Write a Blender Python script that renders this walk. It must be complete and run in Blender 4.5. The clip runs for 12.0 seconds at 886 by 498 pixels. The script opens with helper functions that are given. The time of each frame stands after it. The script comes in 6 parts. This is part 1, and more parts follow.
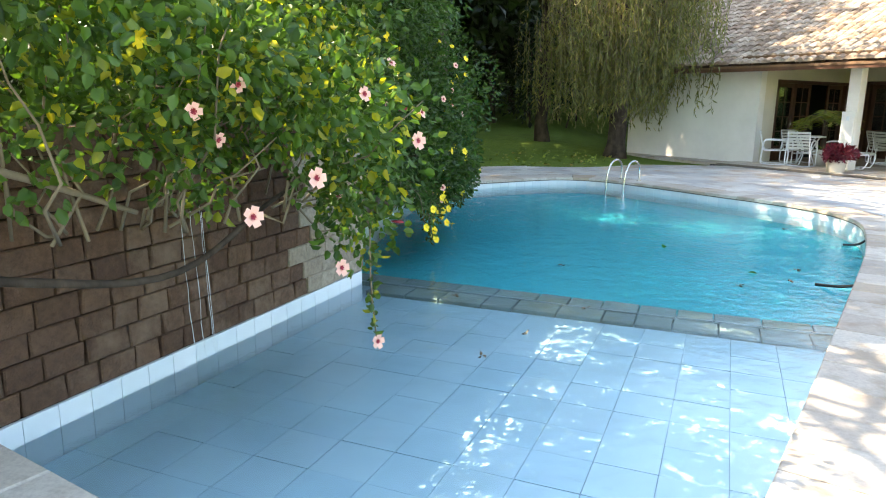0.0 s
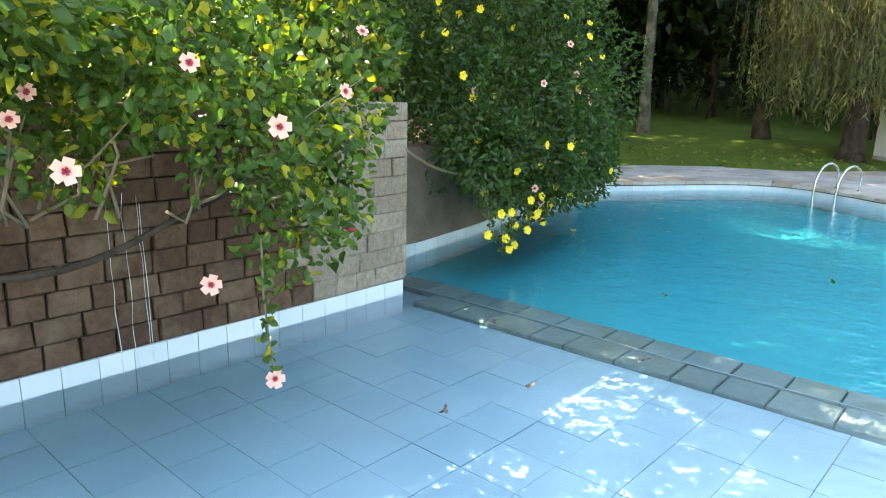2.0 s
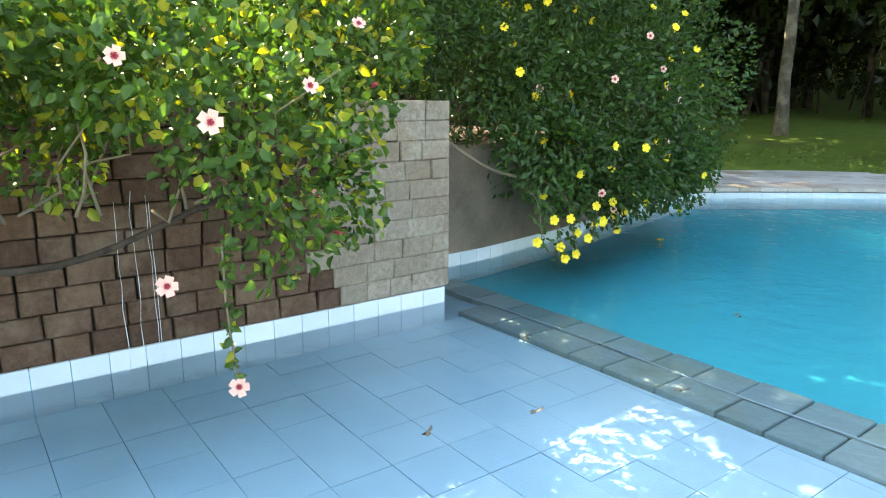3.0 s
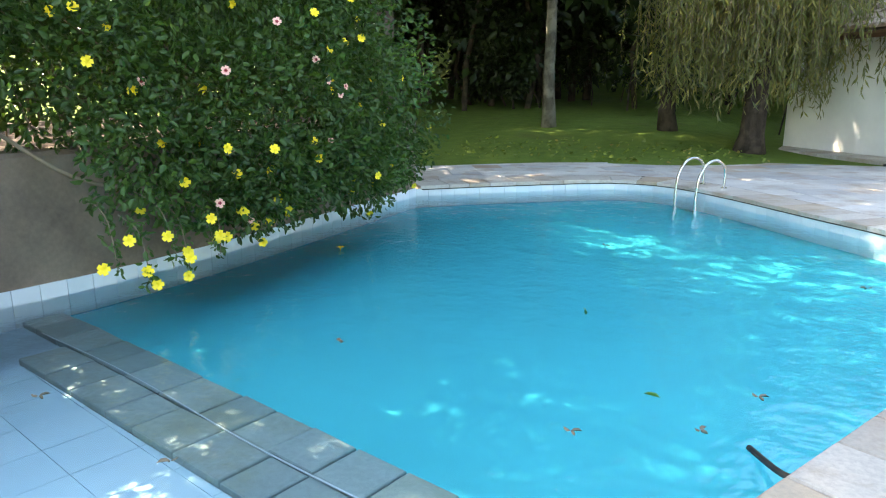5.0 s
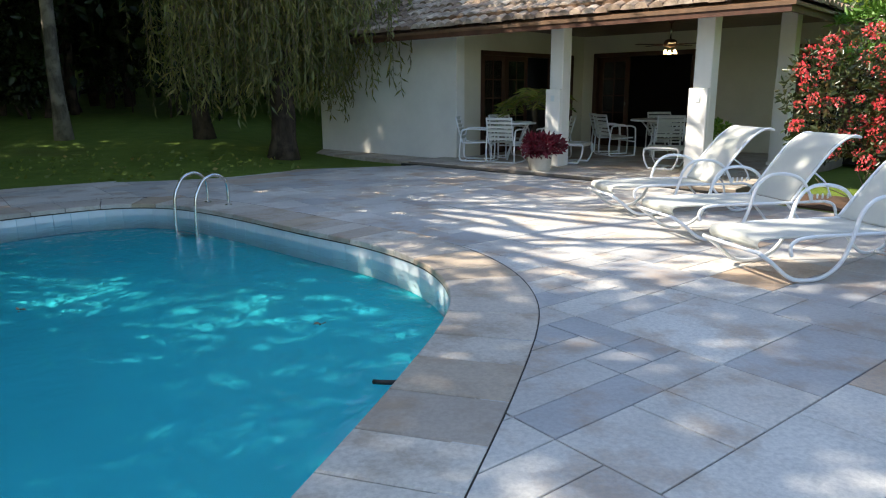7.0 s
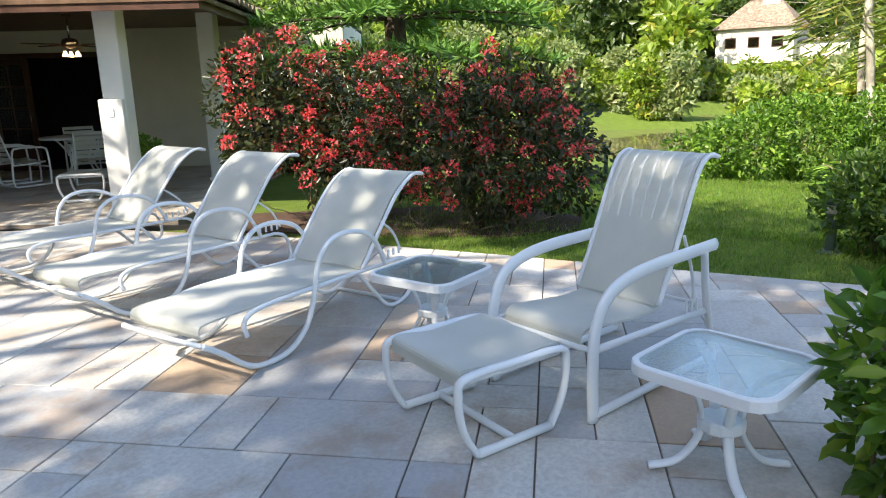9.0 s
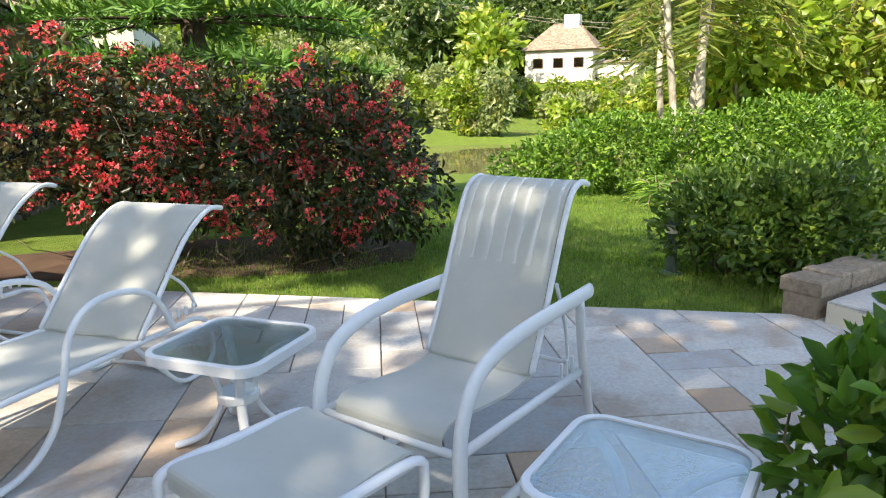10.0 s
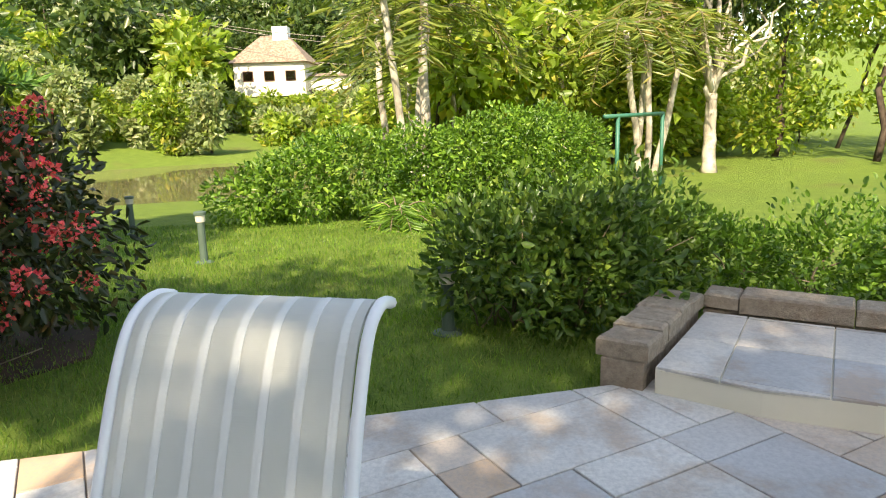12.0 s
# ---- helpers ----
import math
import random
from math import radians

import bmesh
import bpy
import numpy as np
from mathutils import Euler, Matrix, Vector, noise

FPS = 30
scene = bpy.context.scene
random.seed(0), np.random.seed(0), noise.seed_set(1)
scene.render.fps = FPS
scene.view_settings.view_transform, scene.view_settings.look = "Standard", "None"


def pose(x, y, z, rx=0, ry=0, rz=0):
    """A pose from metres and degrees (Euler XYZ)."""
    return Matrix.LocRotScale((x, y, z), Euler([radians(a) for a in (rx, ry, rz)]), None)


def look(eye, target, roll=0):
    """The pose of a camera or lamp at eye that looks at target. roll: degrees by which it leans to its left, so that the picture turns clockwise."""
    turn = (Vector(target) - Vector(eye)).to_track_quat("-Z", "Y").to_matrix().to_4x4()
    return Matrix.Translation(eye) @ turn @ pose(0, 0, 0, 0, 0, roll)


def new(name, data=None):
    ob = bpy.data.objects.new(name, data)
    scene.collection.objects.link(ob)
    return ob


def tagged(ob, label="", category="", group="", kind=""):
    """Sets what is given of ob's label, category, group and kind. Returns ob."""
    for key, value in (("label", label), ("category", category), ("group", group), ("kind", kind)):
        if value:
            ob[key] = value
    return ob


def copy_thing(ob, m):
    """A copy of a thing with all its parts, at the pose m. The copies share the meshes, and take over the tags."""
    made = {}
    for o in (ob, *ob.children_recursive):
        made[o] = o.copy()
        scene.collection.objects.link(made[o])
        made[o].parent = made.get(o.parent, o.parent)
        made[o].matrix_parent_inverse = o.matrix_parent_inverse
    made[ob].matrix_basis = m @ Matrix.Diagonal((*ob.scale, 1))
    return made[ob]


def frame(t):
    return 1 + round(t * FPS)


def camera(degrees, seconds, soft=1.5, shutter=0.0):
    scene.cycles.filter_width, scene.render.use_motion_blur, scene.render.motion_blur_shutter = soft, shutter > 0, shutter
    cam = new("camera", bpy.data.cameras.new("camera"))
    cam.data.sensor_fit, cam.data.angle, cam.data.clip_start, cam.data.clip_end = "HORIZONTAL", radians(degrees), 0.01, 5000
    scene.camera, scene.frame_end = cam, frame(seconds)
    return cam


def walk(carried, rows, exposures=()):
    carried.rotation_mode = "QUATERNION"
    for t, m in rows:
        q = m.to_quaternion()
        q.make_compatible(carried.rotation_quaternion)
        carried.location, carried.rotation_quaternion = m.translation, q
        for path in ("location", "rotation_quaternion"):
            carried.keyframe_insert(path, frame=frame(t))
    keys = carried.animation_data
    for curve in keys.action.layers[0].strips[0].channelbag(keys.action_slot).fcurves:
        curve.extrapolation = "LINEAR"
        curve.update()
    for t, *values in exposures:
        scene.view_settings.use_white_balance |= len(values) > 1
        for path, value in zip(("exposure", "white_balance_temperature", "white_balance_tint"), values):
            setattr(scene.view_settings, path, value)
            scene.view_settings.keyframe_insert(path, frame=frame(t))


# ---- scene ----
cam = camera(65.9, 12.0, soft=1.1)
PATH = [
    (0, (0.377, -1.095, 1.489), (0.176, 0.85, 1.071), 0.8),
    (0.5, (0.827, -0.761, 1.477), (0.404, 1.146, 1.049), 0.9),
    (1, (1.08, -0.37, 1.439), (0.589, 1.521, 1.008), 0.9),
    (1.5, (1.329, -0.026, 1.417), (0.732, 1.832, 0.979), 1.1),
    (2, (1.569, 0.277, 1.446), (0.729, 2.035, 0.995), 1.2),
    (2.5, (1.753, 0.637, 1.432), (0.692, 2.271, 0.98), 0.9),
    (2.7, (1.856, 0.735, 1.41), (0.715, 2.317, 0.968), 0.8),
    (4.3, (2.734, 1.883, 1.396), (1.517, 3.406, 0.947), -0.4),
    (4.5, (2.826, 2.065, 1.4), (1.736, 3.679, 0.946), -0.0),
    (5, (3.132, 2.463, 1.404), (2.343, 4.243, 0.946), -0.0),
    (5.5, (3.418, 2.852, 1.39), (2.888, 4.725, 0.932), -0.1),
    (6, (3.703, 3.318, 1.397), (3.372, 5.237, 0.941), -0.1),
    (6.5, (3.972, 3.745, 1.371), (3.908, 5.693, 0.923), -0.7),
    (7, (4.257, 4.086, 1.4), (4.551, 6.012, 0.95), -0.4),
    (7.5, (4.523, 4.489, 1.411), (5.227, 6.305, 0.956), -0.2),
    (7.7, (4.602, 4.641, 1.391), (5.448, 6.397, 0.944), 0.0),
    (9.5, (5.846, 5.816, 1.492), (7.526, 6.799, 1.032), -1.5),
    (10, (6.215, 6.016, 1.449), (8.005, 6.796, 1.019), -0.9),
    (10.5, (6.647, 6.158, 1.457), (8.52, 6.712, 1.026), -1.0),
    (11, (7.052, 6.231, 1.475), (8.969, 6.607, 1.046), -1.2),
    (11.5, (7.448, 6.332, 1.477), (9.398, 6.468, 1.054), -1.3),
    (12, (7.74, 6.477, 1.479), (9.697, 6.496, 1.069), -1.6),
]
EXPOSURES = [(0.0, 2.72, 8200, 10), (2.5, 3.0, 8300, 10), (4.5, 3.08, 8000, 10), (5.5, 2.65, 7800, 10), (6.5, 1.9, 7100, 10), (7.5, 1.12, 6800, 10), (9.5, 1.42, 7100, 10), (10.5, 1.42, 7600, 10), (12.0, 1.46, 8100, 10)]
walk(cam, [(t, look(eye, target, roll)) for t, eye, target, roll in PATH], EXPOSURES)

# ---- world, sun ----
SUN_FROM = Vector((-0.72, 0.12, 0.66)).normalized()
world = bpy.data.worlds.new("world")
scene.world = world
world.use_nodes = True
wn = world.node_tree
sky = wn.nodes.new("ShaderNodeTexSky")
sky.sky_type, sky.sun_disc = "NISHITA", False
sky.sun_elevation = math.asin(SUN_FROM.z)
sky.sun_rotation = math.atan2(SUN_FROM.x, SUN_FROM.y)
wn.links.new(sky.outputs[0], wn.nodes["Background"].inputs[0])
wn.nodes["Background"].inputs[1].default_value = 0.15
sun_data = bpy.data.lights.new("sun", "SUN")
sun_data.energy, sun_data.angle, sun_data.color = 3.9, radians(0.53), (1.0, 0.94, 0.84)
sun = new("sun", sun_data)
sun.matrix_world = look(SUN_FROM * 60, (0, 0, 0))


# ---- materials ----
class Nodes:
    def __init__(self, name):
        self.mat = bpy.data.materials.new(name)
        self.mat.use_nodes = True
        self.tree = self.mat.node_tree
        self.bsdf = self.tree.nodes["Principled BSDF"]
        self.out = self.tree.nodes["Material Output"]

    def add(self, kind, **sockets):
        n = self.tree.nodes.new(kind)
        for k, v in sockets.items():
            self.put(n, k.replace("_", " "), v)
        return n

    def put(self, n, key, v):
        s = n.inputs[int(key)] if key.isdigit() else n.inputs[key]
        if isinstance(v, bpy.types.NodeSocket):
            self.tree.links.new(v, s)
        else:
            s.default_value = v

    def noise(self, scale, detail=4.0, rough=0.55, coord="Object", stretch=None):
        tc = self.add("ShaderNodeTexCoord")
        v = tc.outputs[coord]
        if coord == "Position":
            v = self.add("ShaderNodeNewGeometry").outputs["Position"]
        if stretch:
            mp = self.add("ShaderNodeMapping", Vector=v)
            mp.inputs["Scale"].default_value = stretch
            v = mp.outputs[0]
        n = self.add("ShaderNodeTexNoise", Vector=v, Scale=scale, Detail=detail, Roughness=rough)
        return n.outputs["Fac"]

    def world_noise(self, scale, detail=4.0, rough=0.55):
        g = self.add("ShaderNodeNewGeometry")
        return self.add("ShaderNodeTexNoise", Vector=g.outputs["Position"], Scale=scale, Detail=detail, Roughness=rough).outputs["Fac"]

    def ramp(self, fac, *stops):
        r = self.add("ShaderNodeValToRGB", Fac=fac)
        el = r.color_ramp.elements
        while len(el) < len(stops):
            el.new(0.5)
        for e, (p, c) in zip(el, stops):
            e.position, e.color = p, (*c, 1) if len(c) == 3 else c
        return r.outputs[0]

    def mix(self, fac, a, b, blend="MIX"):
        m = self.tree.nodes.new("ShaderNodeMix")
        m.data_type, m.blend_type = "RGBA", blend
        for s, v in ((0, fac), (6, a), (7, b)):
            if isinstance(v, bpy.types.NodeSocket):
                self.tree.links.new(v, m.inputs[s])
            else:
                m.inputs[s].default_value = v if s == 0 else (*v, 1)
        return m.outputs[2]

    def bump(self, height, strength=0.3, distance=0.01):
        return self.add("ShaderNodeBump", Height=height, Strength=strength, Distance=distance).outputs[0]

    def finish(self, color, rough=0.7, normal=None, metal=0.0, spec=0.5):
        for k, v in (("Base Color", color), ("Roughness", rough), ("Metallic", metal), ("Specular IOR Level", spec)):
            if k == "Base Color" and isinstance(v, tuple):
                v = (*v, 1)
            self.put(self.bsdf, k, v)
        if normal is not None:
            self.put(self.bsdf, "Normal", normal)
        return self.mat


def plain(name, color, rough=0.5, metal=0.0, grain=60.0, amount=0.12, bump=0.1, spec=0.5):
    """A surface of one colour with a fine grain and faint wear."""
    n = Nodes(name)
    dark = tuple(c * (1 - amount) for c in color)
    lite = tuple(min(1.0, c * (1 + amount * 0.6)) for c in color)
    big = n.ramp(n.world_noise(2.3, 5), (0.3, dark), (0.7, lite))
    fine = n.world_noise(grain, 3)
    col = n.mix(0.25, big, n.ramp(fine, (0.3, dark), (0.7, lite)))
    return n.finish(col, rough, n.bump(fine, bump, 0.002), metal, spec)


def stone_slab(name, low, mid, high, rust):
    """Quarried slab, each one of its own tint, with iron stains and a rough grain."""
    n = Nodes(name)
    info = n.add("ShaderNodeObjectInfo")
    isl = n.add("ShaderNodeNewGeometry").outputs["Random Per Island"]
    rnd = n.add("ShaderNodeMath", **{"0": info.outputs["Random"], "1": isl})
    fr = n.add("ShaderNodeMath", **{"0": rnd.outputs[0], "1": 1.0})
    fr.operation = "FRACT"
    base = n.ramp(fr.outputs[0], (0.0, low), (0.4, mid), (0.8, high), (0.9, tuple(0.7 * a + 0.3 * b for a, b in zip(high, rust))), (1.0, rust))
    stain = n.ramp(n.world_noise(2.2, 6, 0.65), (0.5, (0, 0, 0)), (0.64, (1, 1, 1)))
    col = n.mix(n.mix(0.6, (0, 0, 0), stain), base, tuple(c * 0.8 for c in rust))
    fine = n.world_noise(38, 6, 0.7)
    col = n.mix(n.ramp(fine, (0.35, (0.38,) * 3), (0.6, (0, 0, 0))), col, tuple(c * 0.55 for c in low))
    grime = n.ramp(n.world_noise(0.9, 5, 0.6), (0.4, (0.82,) * 3), (0.65, (1, 1, 1)))
    col = n.mix(1.0, col, grime, "MULTIPLY")
    return n.finish(col, n.ramp(fine, (0.3, (0.55,) * 3), (0.7, (0.8,) * 3)), n.bump(fine, 0.35, 0.006), spec=0.35)


def leafy(name, low, high, tip=None, gloss=0.35, thin=0.35):
    """Leaves: each of its own green, letting some light through."""
    n = Nodes(name)
    geo = n.add("ShaderNodeNewGeometry")
    stops = [(0.0, low), (0.8, high)] + ([(0.97, tip)] if tip else [])
    col = n.ramp(geo.outputs["Random Per Island"], *stops)
    big = n.ramp(n.world_noise(1.1, 3), (0.3, (0.65,) * 3), (0.7, (1.15,) * 3))
    col = n.mix(1.0, col, big, "MULTIPLY")
    n.finish(col, gloss, None, 0.0, 0.4)
    tr = n.add("ShaderNodeBsdfTranslucent", Color=n.mix(1.0, col, (1.6, 1.7, 0.8), "MULTIPLY"))
    mx = n.add("ShaderNodeMixShader", Fac=thin)
    n.tree.links.new(n.bsdf.outputs[0], mx.inputs[1])
    n.tree.links.new(tr.outputs[0], mx.inputs[2])
    n.tree.links.new(mx.outputs[0], n.out.inputs[0])
    return n.mat


def water(name, tint, scale, strength, murk=None, cloud=0.9):
    """A rippled water surface: clear by the tint, glossy by the angle."""
    n = Nodes(name)
    n.tree.nodes.remove(n.bsdf)
    h1, h2 = n.world_noise(scale, 2, 0.5), n.world_noise(scale * 3.7, 2, 0.5)
    hh = n.mix(0.3, h1, h2)
    bump = n.bump(hh, strength, 0.05)
    under = n.add("ShaderNodeBsdfTransparent", Color=(*tint, 1))
    if murk:
        df = n.add("ShaderNodeBsdfDiffuse", Color=(*murk, 1))
        m0 = n.add("ShaderNodeMixShader", Fac=cloud)
        n.tree.links.new(under.outputs[0], m0.inputs[1])
        n.tree.links.new(df.outputs[0], m0.inputs[2])
        under = m0
    gl = n.add("ShaderNodeBsdfGlossy", Color=(1, 1, 1, 1), Roughness=0.03, Normal=bump)
    fr = n.add("ShaderNodeFresnel", IOR=1.33, Normal=bump)
    m = n.add("ShaderNodeMixShader", Fac=fr.outputs[0])
    n.tree.links.new(under.outputs[0], m.inputs[1])
    n.tree.links.new(gl.outputs[0], m.inputs[2])
    n.tree.links.new(m.outputs[0], n.out.inputs[0])
    return n.mat


def glass(name, tint, fac=0.12, rough=0.1):
    n = Nodes(name)
    n.tree.nodes.remove(n.bsdf)
    a = n.add("ShaderNodeBsdfTransparent", Color=(*tint, 1))
    ripple = n.bump(n.world_noise(45, 2), 0.4, 0.01)
    b = n.add("ShaderNodeBsdfGlossy", Color=(1, 1, 1, 1), Roughness=rough, Normal=ripple)
    m = n.add("ShaderNodeMixShader", Fac=fac)
    n.tree.links.new(a.outputs[0], m.inputs[1])
    n.tree.links.new(b.outputs[0], m.inputs[2])
    n.tree.links.new(m.outputs[0], n.out.inputs[0])
    return n.mat


def grass_ground():
    n = Nodes("lawn")
    fine = n.world_noise(55, 4, 0.7)
    mid = n.world_noise(3.0, 6, 0.65)
    col = n.ramp(mid, (0.3, (0.085, 0.14, 0.022)), (0.55, (0.135, 0.205, 0.032)), (0.75, (0.2, 0.25, 0.055)))
    col = n.mix(0.35, col, n.ramp(fine, (0.3, (0.05, 0.09, 0.015)), (0.7, (0.26, 0.34, 0.07))))
    bare = n.ramp(n.world_noise(0.35, 5, 0.6), (0.58, (0, 0, 0)), (0.75, (0.5,) * 3))
    col = n.mix(bare, col, (0.13, 0.085, 0.045))
    return n.finish(col, 0.9, n.bump(fine, 0.9, 0.03), spec=0.15)


def bark(name, low, high, scale=9.0):
    n = Nodes(name)
    f = n.noise(scale, 6, 0.7, stretch=(1, 1, 0.25))
    b = n.world_noise(3.0, 4)
    col = n.mix(n.ramp(b, (0.45, (0, 0, 0)), (0.6, (0.6,) * 3)), n.ramp(f, (0.3, low), (0.7, high)), tuple(min(1, c * 1.8) for c in high))
    return n.finish(col, 0.9, n.bump(f, 0.8, 0.03), spec=0.2)


def wall_stone(name, low, high, wet):
    n = Nodes(name)
    info = n.add("ShaderNodeObjectInfo").outputs["Random"]
    f = n.world_noise(22, 7, 0.72)
    base = n.ramp(info, (0.0, low), (1.0, high))
    col = n.mix(n.ramp(f, (0.35, (0.7,) * 3), (0.65, (0, 0, 0))), base, tuple(c * 0.5 for c in low))
    pale = n.ramp(n.world_noise(1.7, 6, 0.7), (0.5, (0, 0, 0)), (0.66, (0.7,) * 3))
    col = n.mix(pale, col, wet)
    return n.finish(col, 0.85, n.bump(f, 1.0, 0.02), spec=0.25)


def tile_mat(name, low, high, rough=0.25):
    n = Nodes(name)
    info = n.add("ShaderNodeObjectInfo").outputs["Random"]
    c = n.ramp(info, (0, low), (1, high))
    blot = n.ramp(n.world_noise(1.4, 5, 0.6), (0.3, (0.88,) * 3), (0.7, (1, 1, 1)))
    return n.finish(n.mix(1.0, c, blot, "MULTIPLY"), rough, n.bump(n.world_noise(20, 3), 0.1, 0.003))


def wood(name, low, high):
    n = Nodes(name)
    f = n.noise(6, 6, 0.6, stretch=(1, 1, 0.08))
    return n.finish(n.ramp(f, (0.3, low), (0.7, high)), 0.45, n.bump(f, 0.2, 0.004))


def plaster(name, color):
    n = Nodes(name)
    f = n.world_noise(70, 5, 0.7)
    big = n.ramp(n.world_noise(0.8, 6, 0.65), (0.3, tuple(c * 0.86 for c in color)), (0.65, color))
    return n.finish(big, 0.85, n.bump(f, 0.3, 0.004), spec=0.25)


def roof_mat():
    n = Nodes("roof_clay")
    isl = n.add("ShaderNodeNewGeometry").outputs["Random Per Island"]
    c = n.ramp(isl, (0, (0.3, 0.2, 0.14)), (0.5, (0.46, 0.34, 0.25)), (1, (0.58, 0.47, 0.37)))
    d = n.ramp(n.world_noise(4, 6, 0.7), (0.4, (0.4, 0.4, 0.38)), (0.65, (1, 1, 1)))
    return n.finish(n.mix(1.0, c, d, "MULTIPLY"), 0.9, n.bump(n.world_noise(40, 4), 0.4, 0.01))


def mesh_fabric():
    """White sling cloth woven in a fine grid, letting some light through."""
    n = Nodes("sling_cloth")
    tc = n.add("ShaderNodeTexCoord").outputs["Object"]
    w = n.add("ShaderNodeTexWave", Vector=tc, Scale=160.0, Distortion=0.6)
    blot = n.ramp(n.world_noise(3, 5, 0.6), (0.3, (0.6, 0.61, 0.55)), (0.7, (0.72, 0.72, 0.67)))
    n.finish(blot, 0.75, n.bump(w.outputs["Fac"], 0.08, 0.001), spec=0.3)
    tr = n.add("ShaderNodeBsdfTranslucent", Color=(0.8, 0.8, 0.75, 1))
    mx = n.add("ShaderNodeMixShader", Fac=0.3)
    n.tree.links.new(n.bsdf.outputs[0], mx.inputs[1])
    n.tree.links.new(tr.outputs[0], mx.inputs[2])
    n.tree.links.new(mx.outputs[0], n.out.inputs[0])
    return n.mat


M_LAWN = grass_ground()
M_SLAB = stone_slab("deck_stone", (0.47, 0.47, 0.47), (0.63, 0.6, 0.55), (0.73, 0.7, 0.64), (0.54, 0.37, 0.24))
M_COPE = stone_slab("coping_stone", (0.47, 0.4, 0.33), (0.6, 0.53, 0.45), (0.7, 0.65, 0.57), (0.46, 0.33, 0.21))
M_MORTAR = plain("mortar", (0.2, 0.165, 0.13), 0.95, grain=90, amount=0.4, bump=0.5)
M_BRICK = wall_stone("wall_brick_stone", (0.11, 0.058, 0.037), (0.2, 0.112, 0.07), (0.26, 0.17, 0.115))
M_BRICK_PALE = wall_stone("wall_brick_pale", (0.35, 0.28, 0.21), (0.46, 0.38, 0.29), (0.27, 0.19, 0.13))
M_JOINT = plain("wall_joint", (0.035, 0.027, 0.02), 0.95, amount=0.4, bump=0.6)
M_JOINT_PALE = plain("wall_joint_pale", (0.3, 0.26, 0.21), 0.95, amount=0.3, bump=0.6)
M_EARTHWALL = plain("stained_render", (0.22, 0.165, 0.12), 0.95, grain=30, amount=0.45, bump=0.5)
M_TILE = tile_mat("shallow_tile", (0.6, 0.83, 0.92), (0.68, 0.88, 0.95))
M_TILE_RIM = tile_mat("rim_tile", (0.68, 0.76, 0.78), (0.78, 0.83, 0.84))
M_TILE_DEEP = tile_mat("deep_tile", (0.035, 0.62, 0.80), (0.04, 0.66, 0.84))
M_GROUT = plain("pool_grout", (0.42, 0.58, 0.66), 0.9, amount=0.3)
M_STEP = stone_slab("step_stone", (0.33, 0.42, 0.4), (0.43, 0.52, 0.5), (0.5, 0.57, 0.52), (0.46, 0.48, 0.34))
M_WATER = water("pool_water", (0.9, 0.97, 0.98), 4.2, 0.36)
def water_body(name, color, cloud):
    """The cloudy blue body of deep water, below its surface."""
    n = Nodes(name)
    n.tree.nodes.remove(n.bsdf)
    tone = n.ramp(n.world_noise(0.5, 3), (0.3, tuple(c * 0.9 for c in color)), (0.7, color))
    a = n.add("ShaderNodeBsdfTransparent", Color=(0.7, 0.95, 0.97, 1))
    b = n.add("ShaderNodeBsdfDiffuse", Color=tone)
    m = n.add("ShaderNodeMixShader", Fac=cloud)
    n.tree.links.new(a.outputs[0], m.inputs[1])
    n.tree.links.new(b.outputs[0], m.inputs[2])
    n.tree.links.new(m.outputs[0], n.out.inputs[0])
    return n.mat


M_WATER_DEEP = water_body("deep_water_body", (0.05, 0.75, 0.82), 0.85)
M_POND = water("pond_water", (0.5, 0.5, 0.35), 1.2, 0.08, murk=(0.16, 0.15, 0.07))
M_WALL = plaster("white_render", (0.86, 0.84, 0.79))
M_CREAM = plaster("cream_render", (0.74, 0.69, 0.56))
M_ROOF = roof_mat()
M_WOOD = wood("dark_wood", (0.05, 0.02, 0.012), (0.11, 0.045, 0.025))
M_CEIL = wood("ceiling_wood", (0.1, 0.055, 0.03), (0.18, 0.1, 0.055))
M_PANE = glass("window_glass", (0.25, 0.27, 0.26), 0.1, 0.02)
M_TGLASS = glass("table_glass", (0.74, 0.83, 0.87), 0.3, 0.12)
M_WHITE = plain("white_enamel", (0.8, 0.81, 0.82), 0.35, amount=0.06, bump=0.05)
M_SLING = mesh_fabric()
M_STRIPE = plain("sling_stripe", (0.67, 0.68, 0.64), 0.7, amount=0.06)
M_CHROME = plain("brushed_steel", (0.72, 0.72, 0.7), 0.18, 1.0, amount=0.05)
M_BARK = bark("bark", (0.025, 0.019, 0.014), (0.075, 0.055, 0.042))
# darker copy of the tree leaf, with the woods' shade in its colour
M_TREE_SHADED = leafy("wood_leaf_shaded", (0.014, 0.028, 0.008), (0.034, 0.056, 0.015), thin=0.25)
M_BARK_PALE = bark("pale_bark", (0.2, 0.17, 0.13), (0.4, 0.36, 0.29), 5)
M_BARK_MOTTLED = bark("mottled_bark", (0.05, 0.04, 0.03), (0.17, 0.15, 0.12), 7)
M_STEM = plain("vine_stem", (0.22, 0.17, 0.11), 0.85, amount=0.3)
M_VINE = leafy("vine_leaf", (0.038, 0.095, 0.017), (0.1, 0.19, 0.03), (0.42, 0.38, 0.03))
M_VINE_DARK = leafy("vine_leaf_dark", (0.03, 0.075, 0.018), (0.065, 0.13, 0.028))
M_IXORA = leafy("ixora_leaf", (0.022, 0.037, 0.013), (0.052, 0.063, 0.02), (0.12, 0.08, 0.03), gloss=0.3, thin=0.2)
